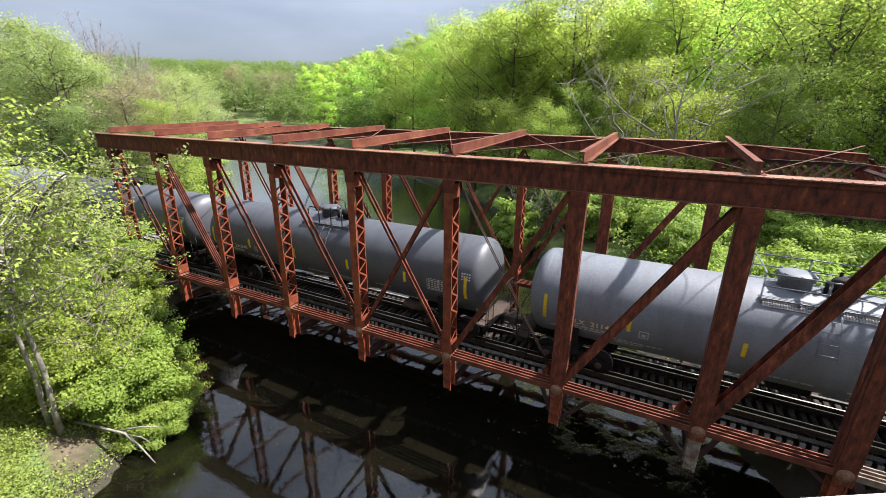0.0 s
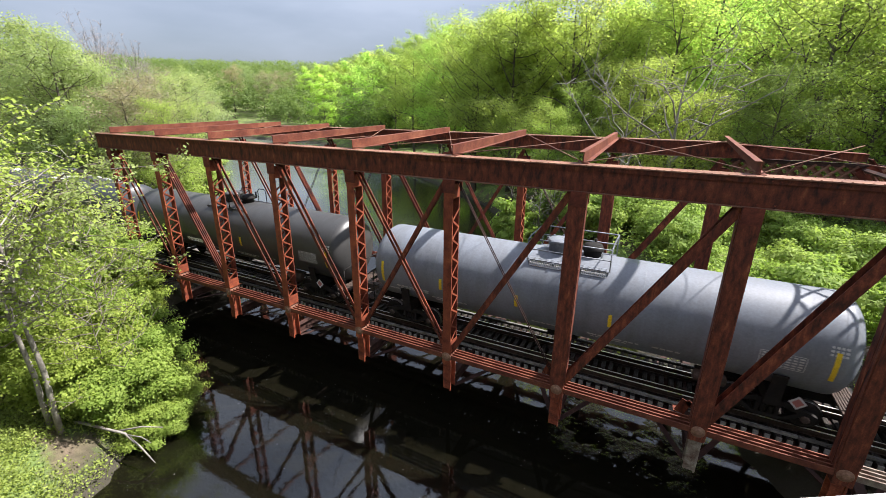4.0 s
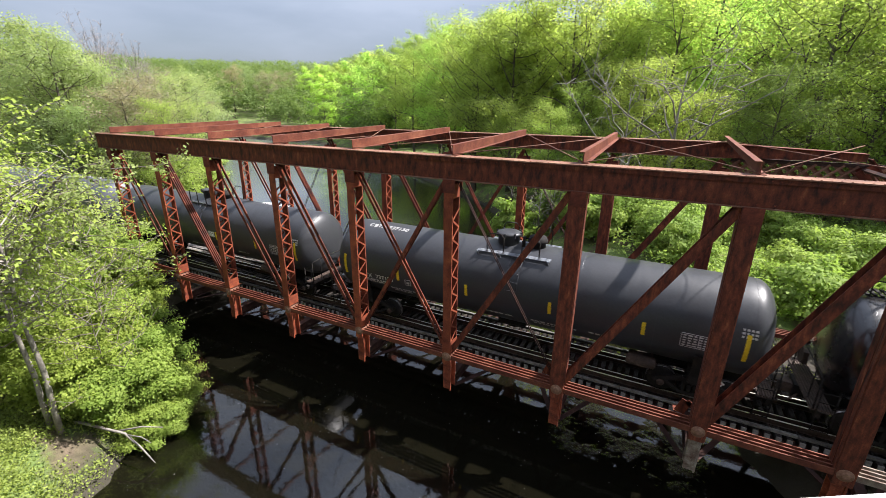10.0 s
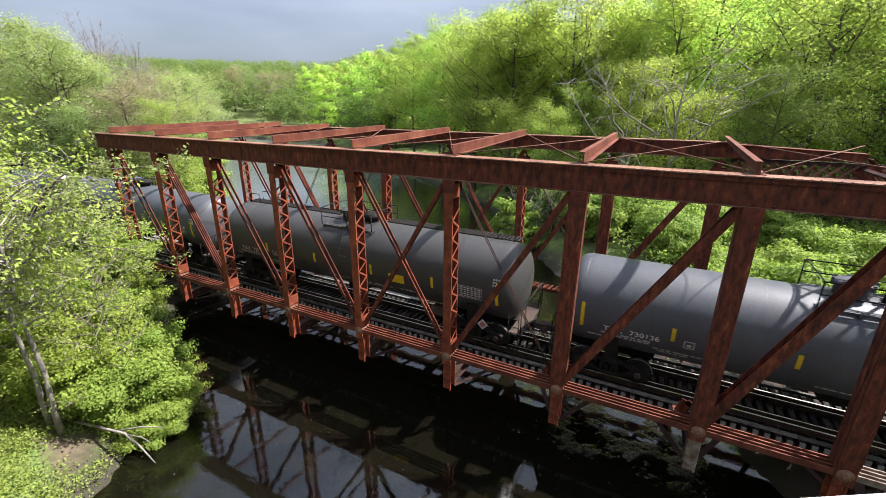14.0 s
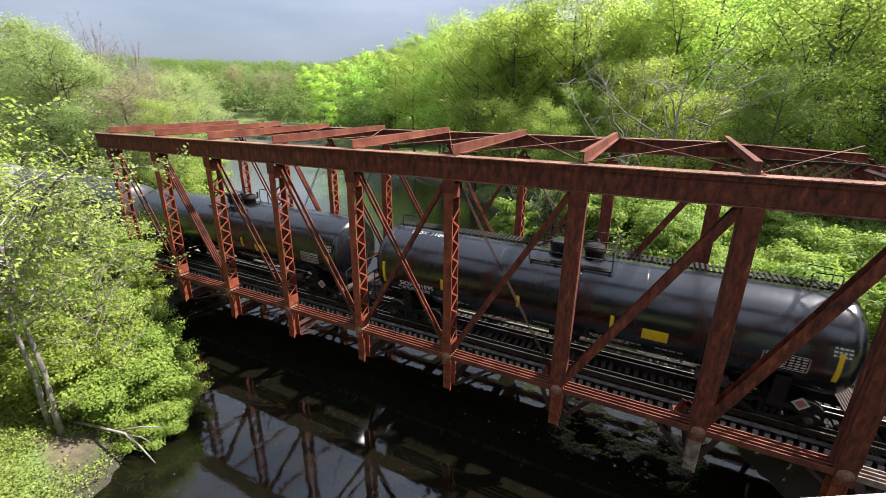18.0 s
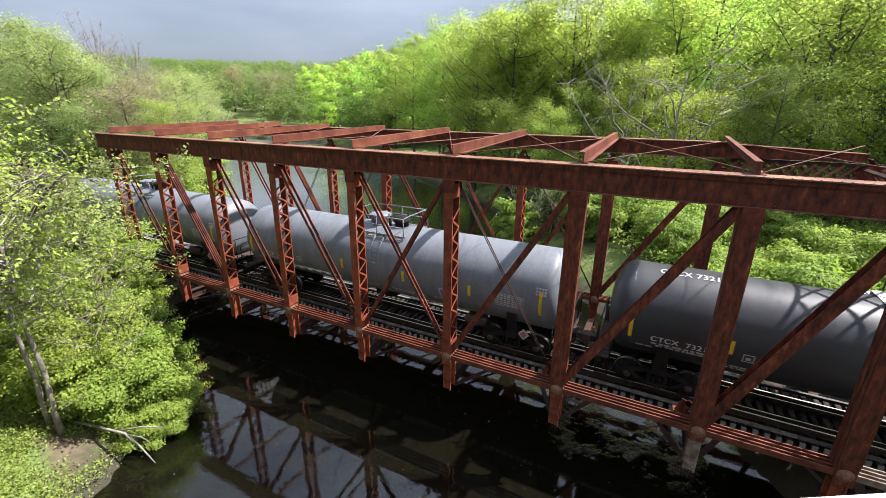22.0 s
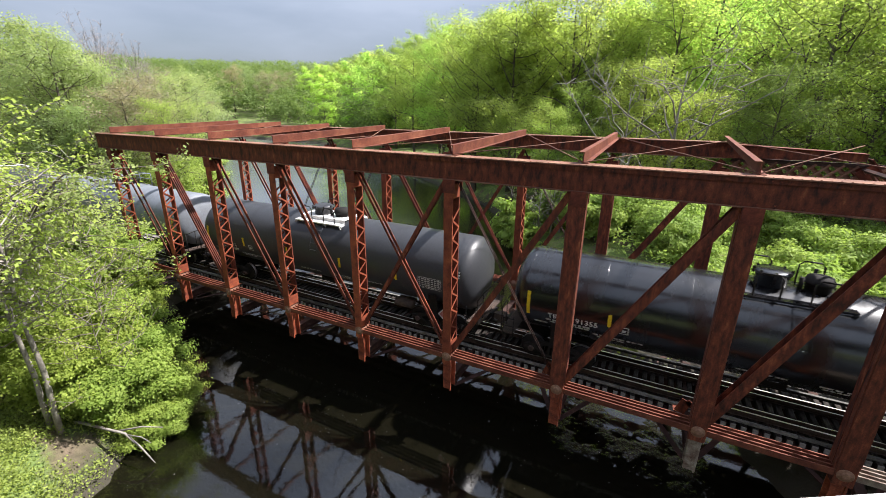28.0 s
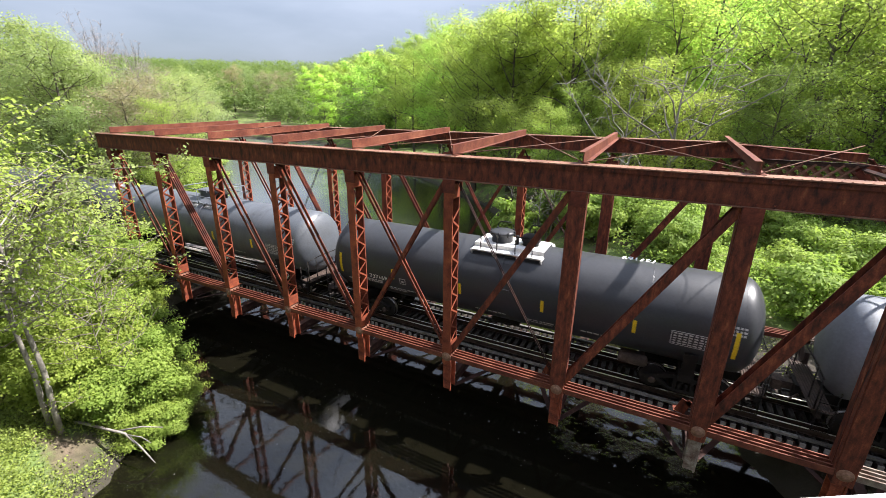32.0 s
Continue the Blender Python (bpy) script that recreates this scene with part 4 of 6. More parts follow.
def end_rail_build(bm):
    pts = [(END_X - 0.55, -1.44, 1.1), (END_X - 0.55, -1.44, 2.05), (END_X - 0.55, -0.9, 2.12), (END_X - 0.55, 0.9, 2.12), (END_X - 0.55, 1.44, 2.05), (END_X - 0.55, 1.44, 1.1)]
    for a, b in zip(pts, pts[1:]):
        tube(bm, [a, b], 0.022, 6)
    for y in (-0.9, 0.9):
        tube(bm, [(END_X - 0.55, y, 1.1), (END_X - 0.55, y, 2.12)], 0.018, 6)
    for s in (-1, 1):       # corner ladders down to the stirrup
        for x in (END_X - 1.0, END_X - 0.62):
            tube(bm, [(x, s * 1.47, 0.42), (x, s * 1.47, 1.75)], 0.018, 6)
        for z in (0.45, 0.75, 1.05, 1.35, 1.65):
            tube(bm, [(END_X - 1.0, s * 1.47, z), (END_X - 0.62, s * 1.47, z)], 0.014, 5)


def brake_build(bm):
    lathe(bm, [(END_X - 0.66, 0.05), (END_X - 0.64, 0.27), (END_X - 0.62, 0.28), (END_X - 0.60, 0.27), (END_X - 0.61, 0.23), (END_X - 0.63, 0.22)], 18, "x", Matrix.Translation((0, -0.75, 1.62)))
    box(bm, END_X - 0.78, END_X - 0.66, -0.92, -0.6, 1.35, 1.75)


def belly_build(bm):
    """Outlet valve with its skid, brake cylinder, rods and air pipe under the tank."""
    lathe(bm, [(0.62, 0.12), (0.68, 0.26), (1.06, 0.30)], 16, "z")
    box(bm, -0.55, 0.55, -0.4, 0.4, 0.86, 1.05)
    tube(bm, [(-6.0, -0.55, 0.92), (6.0, -0.55, 0.92)], 0.025, 6)
    tube(bm, [(-5.2, 0.5, 0.9), (5.2, 0.5, 0.9)], 0.03, 6)


def cylinder_build(bm):
    lathe(bm, [(4.15, 0.10), (4.2, 0.19), (5.0, 0.19), (5.06, 0.08)], 16, "x", Matrix.Translation((0, -0.95, 0.98)))
    box(bm, 4.2, 4.95, -0.95, -0.6, 1.0, 1.12)


SILL = mesh_of("stub_sill", sill_build, RUNNING_GEAR)
COUPLER = mesh_of("coupler", coupler_build, END_GEAR)
PLATFORM = mesh_of("end_platform", platform_build, END_GEAR)
PLATFORM_SLAT = mesh_of("slat", lambda bm: box(bm, 0, 0.04, -1.45, 1.45, 1.077, 1.11), END_GEAR)
END_RAIL = mesh_of("end_handrail", end_rail_build, RUNNING_GEAR)
BRAKE = mesh_of("hand_brake", brake_build, END_GEAR)
BELLY = mesh_of("outlet_gear", belly_build, RUNNING_GEAR)
CYLINDER = mesh_of("brake_cylinder", cylinder_build, END_GEAR)
TOP_Z_CAR = Z_TANK + R_TANK


def dome_build(bm):
    z = TOP_Z_CAR - 0.06
    lathe(bm, [(z, 0.40), (z + 0.36, 0.40), (z + 0.37, 0.47), (z + 0.44, 0.47), (z + 0.48, 0.40), (z + 0.51, 0.15)], 22, "z", Matrix.Translation((-0.45, 0, 0)))
    for i in range(8):
        t = i * math.pi / 4
        box(bm, -0.03, 0.03, -0.03, 0.03, z + 0.32, z + 0.50, Matrix.Translation((-0.45 + 0.46 * math.cos(t), 0.46 * math.sin(t), 0)))


def valve_build(bm):
    z = TOP_Z_CAR - 0.06
    lathe(bm, [(z, 0.30), (z + 0.22, 0.30), (z + 0.24, 0.36), (z + 0.30, 0.36), (z + 0.44, 0.30), (z + 0.48, 0.1)], 18, "z", Matrix.Translation((0.65, 0, 0)))
    tube(bm, [(0.65, 0.33, z + 0.2), (0.65, 0.52, z + 0.2), (0.65, 0.52, z + 0.5)], 0.05, 8)
    tube(bm, [(0.2, -0.2, z), (0.2, -0.2, z + 0.42)], 0.06, 8)


def deck_build(bm):
    z = TOP_Z_CAR - 0.20
    for s in (-1, 1):
        for i in range(4):
            y = s * (0.62 + i * 0.1)
            box(bm, -1.35, 1.35, y - 0.035, y + 0.035, z, z + 0.03)
        for x in (-1.3, -0.45, 0.45, 1.3):
            bar(bm, (x, s * 0.55, z - 0.02), (x, s * 1.0, z - 0.02), 0.05, 0.05, (1, 0, 0))
            bar(bm, (x, s * 0.98, z - 0.02), (x, s * 0.80, z - 0.30), 0.04, 0.04, (1, 0, 0))


def cage_build(bm):
    z = TOP_Z_CAR - 0.18
    for s in (-1, 1):
        for x in (-1.35, 0.05, 1.35):
            tube(bm, [(x, s * 0.98, z), (x, s * 0.98, z + 0.74)], 0.02, 6)
        for h in (0.38, 0.74):
            tube(bm, [(-1.35, s * 0.98, z + h), (1.35, s * 0.98, z + h)], 0.02, 6)
    for x in (-1.35, 1.35):
        tube(bm, [(x, -0.98, z + 0.74), (x, -0.6, z + 0.78), (x, 0.6, z + 0.78), (x, 0.98, z + 0.74)], 0.02, 6)


def hoop_build(bm):
    z = TOP_Z_CAR - 0.18
    tube(bm, [(-0.31, -0.9, z), (-0.31, -0.9, z + 0.58), (-0.2, -0.9, z + 0.70), (0.2, -0.9, z + 0.70), (0.31, -0.9, z + 0.58), (0.31, -0.9, z)], 0.024, 6)


def ladder_build(bm):
    """Short side ladder under the valve deck, bent round the tank."""
    r = R_TANK + 0.09
    for x in (0.0, 0.42):
        pts = [(x, -r * math.cos(radians(a)), Z_TANK + r * math.sin(radians(a))) for a in (6, 18, 30, 42, 54)]
        tube(bm, pts, 0.014, 6)
    for a in (9, 20, 31, 42, 52):
        p = (-r * math.cos(radians(a)), Z_TANK + r * math.sin(radians(a)))
        tube(bm, [(0, *p), (0.42, *p)], 0.011, 6)


def walkway_build(bm):
    """Bearers and brackets of the running board on top of the tank."""
    z = TOP_Z_CAR + 0.02
    for y in (0.18, 0.74):
        for x0, x1 in ((-7.4, -1.35), (1.35, 7.4)):
            box(bm, x0, x1, y, y + 0.04, z - 0.06, z - 0.02)
    for x in np.arange(-7.2, 7.3, 1.2):
        for y in (0.22, 0.74):
            bar(bm, (float(x), y, z - 0.05), (float(x), y, z - 0.30), 0.05, 0.04, (1, 0, 0))


def walk_hoop_build(bm):
    z = TOP_Z_CAR
    for s in (-1, 1):
        x = s * 7.2
        tube(bm, [(x, 0.1, z), (x, 0.1, z + 0.42), (x - s * 0.06, 0.1, z + 0.46), (x - s * 0.62, 0.1, z + 0.46), (x - s * 0.68, 0.1, z + 0.42), (x - s * 0.68, 0.1, z)], 0.018, 6)
        tube(bm, [(x, 0.86, z), (x, 0.86, z + 0.42), (x - s * 0.62, 0.86, z + 0.46), (x - s * 0.68, 0.86, z)], 0.018, 6)


def hazard_build(bm):
    m = Matrix.Translation((6.65, -1.47, 1.16)) @ pose(0, 0, 0, 90, 0, 0) @ pose(0, 0, 0, 0, 0, 45)
    box(bm, -0.15, 0.15, -0.15, 0.15, 0, 0.008, m)


DOME = {k: mesh_of("manway_dome", dome_build, m) for k, m in PAINT.items()}
VALVE = mesh_of("valve_housing", valve_build, RUNNING_GEAR)
DECK = {k: mesh_of("valve_deck", deck_build, m) for k, m in PAINT.items()}


def plate_deck_build(bm):
    deck_build(bm)
    z = TOP_Z_CAR
    for y0, y1, z0, z1 in ((-0.62, 0.62, z + 0.0, z + 0.02), (-1.0, -0.62, z - 0.16, z - 0.13), (0.62, 1.0, z - 0.16, z - 0.13)):
        box(bm, -1.3, 1.3, y0, y1, z0, z1)
    for s in (-1, 1):
        bar(bm, (-1.3, s * 0.61, z), (-1.3, s * 0.63, z - 0.15), 0.03, 0.03, (1, 0, 0))
        box(bm, -1.3, 1.3, min(s * 0.61, s * 0.635), max(s * 0.61, s * 0.635), z - 0.15, z + 0.02)


DECK["white"] = mesh_of("valve_deck", plate_deck_build, PARAPET)


def step_plate_build(bm):
    """Perforated tread plate beside the valve deck: crossed thin bars in a frame."""
    z0, z1 = Z_TANK + 1.13, Z_TANK + 1.30
    for x0, x1 in ((-1.25, -0.1), (0.5, 1.25)):
        for z in (z0, z1):
            tube(bm, [(x0, -math.sqrt(R_TANK ** 2 - (z - Z_TANK) ** 2) - 0.03, z), (x1, -math.sqrt(R_TANK ** 2 - (z - Z_TANK) ** 2) - 0.03, z)], 0.012, 5)
        n = int((x1 - x0) / 0.06)
        for i in range(n + 1):
            x = x0 + (x1 - x0) * i / n
            bar(bm, (x, -math.sqrt(R_TANK ** 2 - (z0 - Z_TANK) ** 2) - 0.03, z0), (x, -math.sqrt(R_TANK ** 2 - (z1 - Z_TANK) ** 2) - 0.03, z1), 0.022, 0.012, (1, 0, 0))
        for f in (0.33, 0.67):
            z = z0 + (z1 - z0) * f
            y = -math.sqrt(R_TANK ** 2 - (z - Z_TANK) ** 2) - 0.032
            bar(bm, (x0, y, z), (x1, y, z), 0.014, 0.012, (0, 1, 0))


STEP_PLATE = mesh_of("tread_plate", step_plate_build, PARAPET)
CAGE = mesh_of("deck_railing", cage_build, RUNNING_GEAR)
PALE_CAGE = mesh_of("deck_railing", cage_build, PAINT["light_grey"])
HOOP = mesh_of("grab_hoop", hoop_build, RUNNING_GEAR)
LADDER = {k: mesh_of("side_ladder", ladder_build, m) for k, m in PAINT.items()}
WALKWAY = mesh_of("top_walkway", walkway_build, RUNNING_GEAR)
WALK_SLAT = mesh_of("slat", lambda bm: box(bm, 0, 0.085, 0.18, 0.78, TOP_Z_CAR + 0.0, TOP_Z_CAR + 0.04), RUNNING_GEAR)
WALK_HOOP = mesh_of("walkway_hoop", walk_hoop_build, RUNNING_GEAR)
HAZARD = mesh_of("hazard_placard", hazard_build, FADED_INK)
HAZARD_IN = mesh_of("hazard_mark", lambda bm: box(bm, -0.10, 0.10, -0.10, 0.10, 0.009, 0.012, Matrix.Translation((6.65, -1.47, 1.16)) @ pose(0, 0, 0, 90, 0, 0) @ pose(0, 0, 0, 0, 0, 45)), RED_SIGN)


def table_build(bm):
    """The stencilled data table, too small to read: rows of bars."""
    rr = random.Random(8)
    for r in range(5):
        for c in range(7):
            w = rr.uniform(0.07, 0.12)
            m = on_tank(5.62 + c * 0.14, 2.50 - r * 0.085, 0.004)
            box(bm, -w / 2, w / 2, -0.022, 0.022, 0, 0.003, m)
    for z in (2.56, 2.10):
        for c in range(7):
            box(bm, -0.072, 0.072, -0.008, 0.008, 0, 0.003, on_tank(5.62 + c * 0.14, z, 0.004))
    for x in (5.53, 6.0, 6.56):
        for i in range(5):
            box(bm, -0.008, 0.008, -0.045, 0.045, 0, 0.003, on_tank(x, 2.15 + i * 0.09, 0.004))


def stencil_build(bm):
    rr = random.Random(3)
    for r in range(3):      # number and test dates by the head
        for c in range(4):
            w = rr.uniform(0.05, 0.085)
            box(bm, -w / 2, w / 2, -0.03, 0.03, 0, 0.003, on_tank(7.0 + c * 0.1 - 0.0, 3.0 - r * 0.1, 0.004))
    box(bm, -0.14, -0.115, -0.13, 0.13, 0, 0.003, on_tank(-4.05, 2.15, 0.004))
    box(bm, 0.115, 0.14, -0.13, 0.13, 0, 0.003, on_tank(-4.05, 2.15, 0.004))
    for z in (2.03, 2.27):
        box(bm, -0.14, 0.14, -0.013, 0.013, 0, 0.003, on_tank(-4.05, z, 0.004))
    box(bm, -0.06, 0.06, -0.05, 0.05, 0, 0.003, on_tank(-4.05, 2.13, 0.004))
    for x0, x1, z in ((-4.9, -3.4, 1.72), (-4.8, -3.9, 1.62), (-0.9, 0.2, 1.66), (1.0, 2.6, 1.70), (1.1, 2.2, 1.60), (3.0, 3.7, 1.74), (-6.9, -6.5, 1.75), (-6.45, -5.0, 1.94), (-6.3, -5.1, 1.85)):
        x = x0
        while x < x1:
            w = rr.uniform(0.06, 0.17)
            box(bm, -w / 2, w / 2, -0.035, 0.035, 0, 0.003, on_tank(x, z, 0.004))
            x += w + 0.045


SEAM = {k: mesh_of("weld_seam", lambda bm: lathe(bm, [(-0.012, R_TANK - 0.004), (-0.008, R_TANK + 0.0015), (0.008, R_TANK + 0.0015), (0.012, R_TANK - 0.004)], 56, "x", Matrix.Translation((0, 0, Z_TANK))), m) for k, m in PAINT.items()}
TABLE = mesh_of("data_table", table_build, FADED_INK)
STENCIL = mesh_of("stencil", stencil_build, FADED_INK)


def scribble(seed, x0, x1, z0, z1, mat, parent, thick=0.035, loops=7):
    """Spray-painted looping tag that cannot be read."""
    rr = random.Random(seed)
    bm = bmesh.new()
    loops = 4 if x1 - x0 < 1 else loops
    n = loops * 10
    pts = []
    for i in range(n + 1):
        t = i / n
        x = x0 + (x1 - x0) * t + min(0.28, (x1 - x0) * 0.13) * math.sin(t * loops * 2 * math.pi) * rr.uniform(0.7, 1.1)
        z = (z0 + z1) / 2 + (z1 - z0) / 2 * math.cos(t * loops * 2 * math.pi + 0.6) * rr.uniform(0.55, 1.0)
        pts.append((x, z))
    for a, b in zip(pts, pts[1:]):
        ma, mb = on_tank(a[0], a[1], 0.006).translation, on_tank(b[0], b[1], 0.006).translation
        bar(bm, ma, mb, 0.005, thick, (0, -1, 0.1))
    return part("graffiti", bm, mat, parent, "spray-painted tag")


def spray_patch(x0, x1, z0, z1, mat, parent):
    """Filled body of a spray-painted piece, with a bulging outline."""
    bm = bmesh.new()
    n, rows = 26, []
    for i in range(n + 1):
        t = i / n
        bulge = abs(math.sin(t * 3.5 * math.pi)) ** 0.5 * 0.22 + 0.78
        ends = min(1.0, math.sin(math.pi * t) * 3 + 0.25)
        mid_z, half = (z0 + z1) / 2, (z1 - z0) / 2 * bulge * ends
        rows.append([bm.verts.new(on_tank(x0 + (x1 - x0) * t, mid_z + half * k, 0.0045).translation) for k in (-1, -0.33, 0.33, 1)])
    for a, b in zip(rows, rows[1:]):
        for k in range(3):
            bm.faces.new((a[k], b[k], b[k + 1], a[k + 1]))
    return part("graffiti", bm, mat, parent, "filled spray-painted piece")


CARS = []       # (thing, wheelsets, distance along the train)


def tank_car(s, colour, marks="", ink=None, walkway=False, deck=None, cage=True, panel=False, top_number="", top_near="", tags=(), label=""):
    car = thing("tank_car", label, "tank car", "tank cars of the freight train")
    tank = shared("tank", TANKS[colour], car)
    shared("manway_dome", DOME[colour], car)
    shared("valve_housing", VALVE, car)
    shared("valve_deck", DECK[deck or colour], car)
    if cage:
        shared("deck_railing", PALE_CAGE if colour in ("grey", "light_grey") else CAGE, car)
    else:
        for x, turn in ((-0.65, 0), (0.65, 0), (-0.65, 180), (0.65, 180)):
            shared("grab_hoop", HOOP, car, pose(0, 0, 0, 0, 0, turn) @ Matrix.Translation((x, 0, 0)))
    shared("side_ladder", LADDER[colour], car)
    if colour in ("grey", "light_grey"):
        shared("tread_plate", STEP_PLATE, car, label="pale perforated tread plate")
    if walkway:
        board = shared("top_walkway", WALKWAY, car, label="black slatted running board")
        for i in range(96):
            x = -7.4 + i * 14.8 / 96
            if abs(x) > 1.35:
                shared("slat", WALK_SLAT, board, Matrix.Translation((x, 0, 0)))
        shared("walkway_hoop", WALK_HOOP, car)
    for turn in (0, 180):
        m = pose(0, 0, 0, 0, 0, turn)
        shared("stub_sill", SILL, car, m)
        shared("coupler", COUPLER, car, m)
        deck_end = shared("end_platform", PLATFORM, car, m)
        for i in range(7):
            shared("slat", PLATFORM_SLAT, deck_end, Matrix.Translation((END_X - 0.98 + i * 0.072, 0, 0)))
        shared("end_handrail", END_RAIL, car, m)
    shared("hand_brake", BRAKE, car, pose(0, 0, 0, 0, 0, 180))
    shared("outlet_gear", BELLY, car)
    shared("brake_cylinder", CYLINDER, car)
    hz = shared("hazard_placard", HAZARD, car, label="white diamond placard with a red mark")
    shared("hazard_mark", HAZARD_IN, hz)
    for x in (-4.5, -1.5, 1.6, 4.5):
        shared("reflective_strip", SHORT_STRIP, tank, Matrix.Translation((x, 0, 0)))
    for x in (-7.15, 7.15):
        shared("reflective_strip", TALL_STRIP, tank, Matrix.Translation((x, 0, 0)))
    for x in (-7.25, -4.8, -2.4, 2.4, 4.8, 7.25):
        shared("weld_seam", SEAM[colour], tank, Matrix.Translation((x, 0, 0)))
    shared("data_table", TABLE, tank)["kind"] = "stuff"
    shared("stencil", STENCIL, tank)["kind"] = "stuff"
    if panel:
        shared("yellow_panel", YELLOW_PANEL, tank, Matrix.Translation((2.85, 0, 0)))
    ink = ink or WHITE_PAINT
    if marks:
        words(marks.replace(" ", "  "), 0.27, ink, "lettering", tank, on_tank(-5.65, 2.12), spread=1.08)
    if top_number:
        words(top_number, 0.36, WHITE_PAINT, "top_lettering", tank, Matrix.Translation((4.3, 0.25, TOP_Z_CAR + 0.006)) @ pose(0, 0, 0, -8, 0, 180))
    if top_near:
        words(top_near, 0.31, FADED_INK, "top_lettering", tank, on_tank(-5.6, 3.965), spread=1.08)
    for seed, x0, x1, z0, z1, mat in tags:
        if mat is BLACK_INK:
            spray_patch(x0 - 0.22, x1 + 0.28, z0 - 0.05, z1 + 0.08, TAUPE_INK, tank)
        scribble(seed, x0, x1, z0, z1, mat, tank)
    axles = []
    for tx in (-6.15, 6.15):
        truck = shared("truck", TRUCK_FRAME, car, Matrix.Translation((tx, 0, 0)))
        for ax in (-0.89, 0.89):
            w = shared("wheelset", WHEELSET, truck, Matrix.Translation((ax, 0, 0.46)))
            axles.append((w, ax))
            # bright treads turn with the wheelset mesh and stay on the frame
            for turn in (0, 180):
                shared("wheel_tread", TREAD, truck, pose(ax, 0, 0.46, 0, 0, turn))
        for turn in (0, 180):
            m = pose(0, 0, 0, 0, 0, turn)
            shared("side_frame", SIDE_FRAME, truck, m)
            for sx in (-0.09, 0.09):
                shared("spring", SPRING, truck, m @ Matrix.Translation((sx, 0, 0)))
            for sx in (-0.89, 0.89):
                shared("bearing_cap", BEARING_CAP, truck, m @ Matrix.Translation((sx, 0, 0)))
    CARS.append((car, axles, s))
    return car


GAPS = [23.77, 6.80, -10.56, -27.9, -45.25, -62.51, -79.52, -96.79, -114.13, -131.40, -148.8, -166.21, -183.50, -200.94, -218.11, -235.40, -252.72, -269.9, -287.04, -304.44, -321.72, -339.0, -356.3]


def mid(i):
    """Middle of the car that follows coupling i."""
    return GAPS[i] - PITCH / 2 + 0.0


W = WHITE_PAINT
Y = YELLOW_INK
tank_car(GAPS[0] + PITCH / 2, "light_grey", "UTLX 211487", Y, label="light grey tank car with yellow lettering and a caged valve deck")
tank_car(mid(0), "slate", "GATX 226849", W, cage=False, label="slate grey tank car with faint white stencils")
tank_car(mid(1), "slate", "GATX 222691", W, label="slate grey tank car with bold white lettering")
tank_car(mid(2), "light_grey", "", W, label="light grey tank car with a railed valve deck")
tank_car(mid(3), "dark_grey", "EX 222", W, cage=False, tags=((5, -2.9, -0.9, 1.75, 2.0, WHITE_PAINT),), label="dark grey tank car with white lettering and scribbled tags")
tank_car(mid(4), "charcoal", "TILX 191917", W, cage=False, deck="white", top_number="TILX 191917", label="matt charcoal tank car with a pale valve deck")
tank_car(mid(5), "black", "SIOX 31112", W, walkway=True, deck="grey", panel=True, tags=((11, -2.3, 1.1, 1.55, 1.95, FADED_INK),), label="glossy black tank car with a slatted walkway and white graffiti")
tank_car(mid(6), "charcoal", "CBTX 737130", W, cage=False, deck="light_grey", top_near="CBTX 737130", label="matt charcoal tank car with white lettering")
tank_car(mid(7), "charcoal", "TILX 193869", W, cage=False, top_number="TILX 193869", tags=((17, 1.0, 1.5, 2.3, 2.62, WHITE_PAINT),), label="matt charcoal tank car with a white number on its top")
tank_car(mid(8), "slate", "TILX 730136", W, top_number="TILX 730136", label="blue-grey tank car with a railed valve deck")
tank_car(mid(9), "dark_grey", "TILX 7270", W, walkway=True, panel=True, label="grimy dark grey tank car with a slatted walkway and yellow panel")
tank_car(mid(10), "slate", "GATX 224807", W, top_near="GATX 224807", label="mid-grey tank car with a railed valve deck")
tank_car(mid(11), "black", "SIOX 31095", W, walkway=True, panel=True, top_near="SIOX 31095", label="glossy black tank car with a slatted walkway and yellow panel")
tank_car(mid(12), "black", "CTCX 730755", W, cage=False, panel=True, label="glossy black tank car with a yellow panel")
tank_car(mid(13), "charcoal", "CTCX 732150", W, cage=False, deck="white", top_near="CTCX 732150", label="matt charcoal tank car with a white valve deck")
tank_car(mid(14), "light_grey", "UTLX 2882", Y, tags=((23, -5.6, -1.8, 1.55, 1.72, WHITE_PAINT), (24, 3.2, 3.9, 1.7, 2.3, PURPLE_INK)), label="light grey tank car with yellow lettering and a lilac scrawl")
tank_car(mid(15), "light_grey", "UTLX 207244", Y, tags=((33, -3.0, -2.35, 1.74, 2.04, WHITE_PAINT), (34, -1.8, -1.15, 1.58, 1.74, FADED_INK), (31, 1.75, 4.6, 1.80, 2.46, BLACK_INK),), label="light grey tank car with black graffiti and yellow lettering")
tank_car(mid(16), "brown", "", W, panel=True, cage=False, label="rusty brown tank car with a yellow panel")
tank_car(mid(17), "black", "TILX 191355", W, cage=False, panel=True, label="glossy black tank car with a yellow panel and white lettering")
tank_car(mid(18), "charcoal", "X 30316", W, cage=False, deck="white", label="matt charcoal tank car with a white valve deck")
tank_car(mid(19), "light_grey", "UTLX 208029", Y, label="light grey tank car with yellow lettering")
tank_car(mid(20), "charcoal", "CITX 737169", W, cage=False, deck="white", top_number="737169", label="matt black tank car with a white valve deck and number")
tank_car(mid(21), "grey", "", W, label="mid-grey tank car with a railed valve deck")
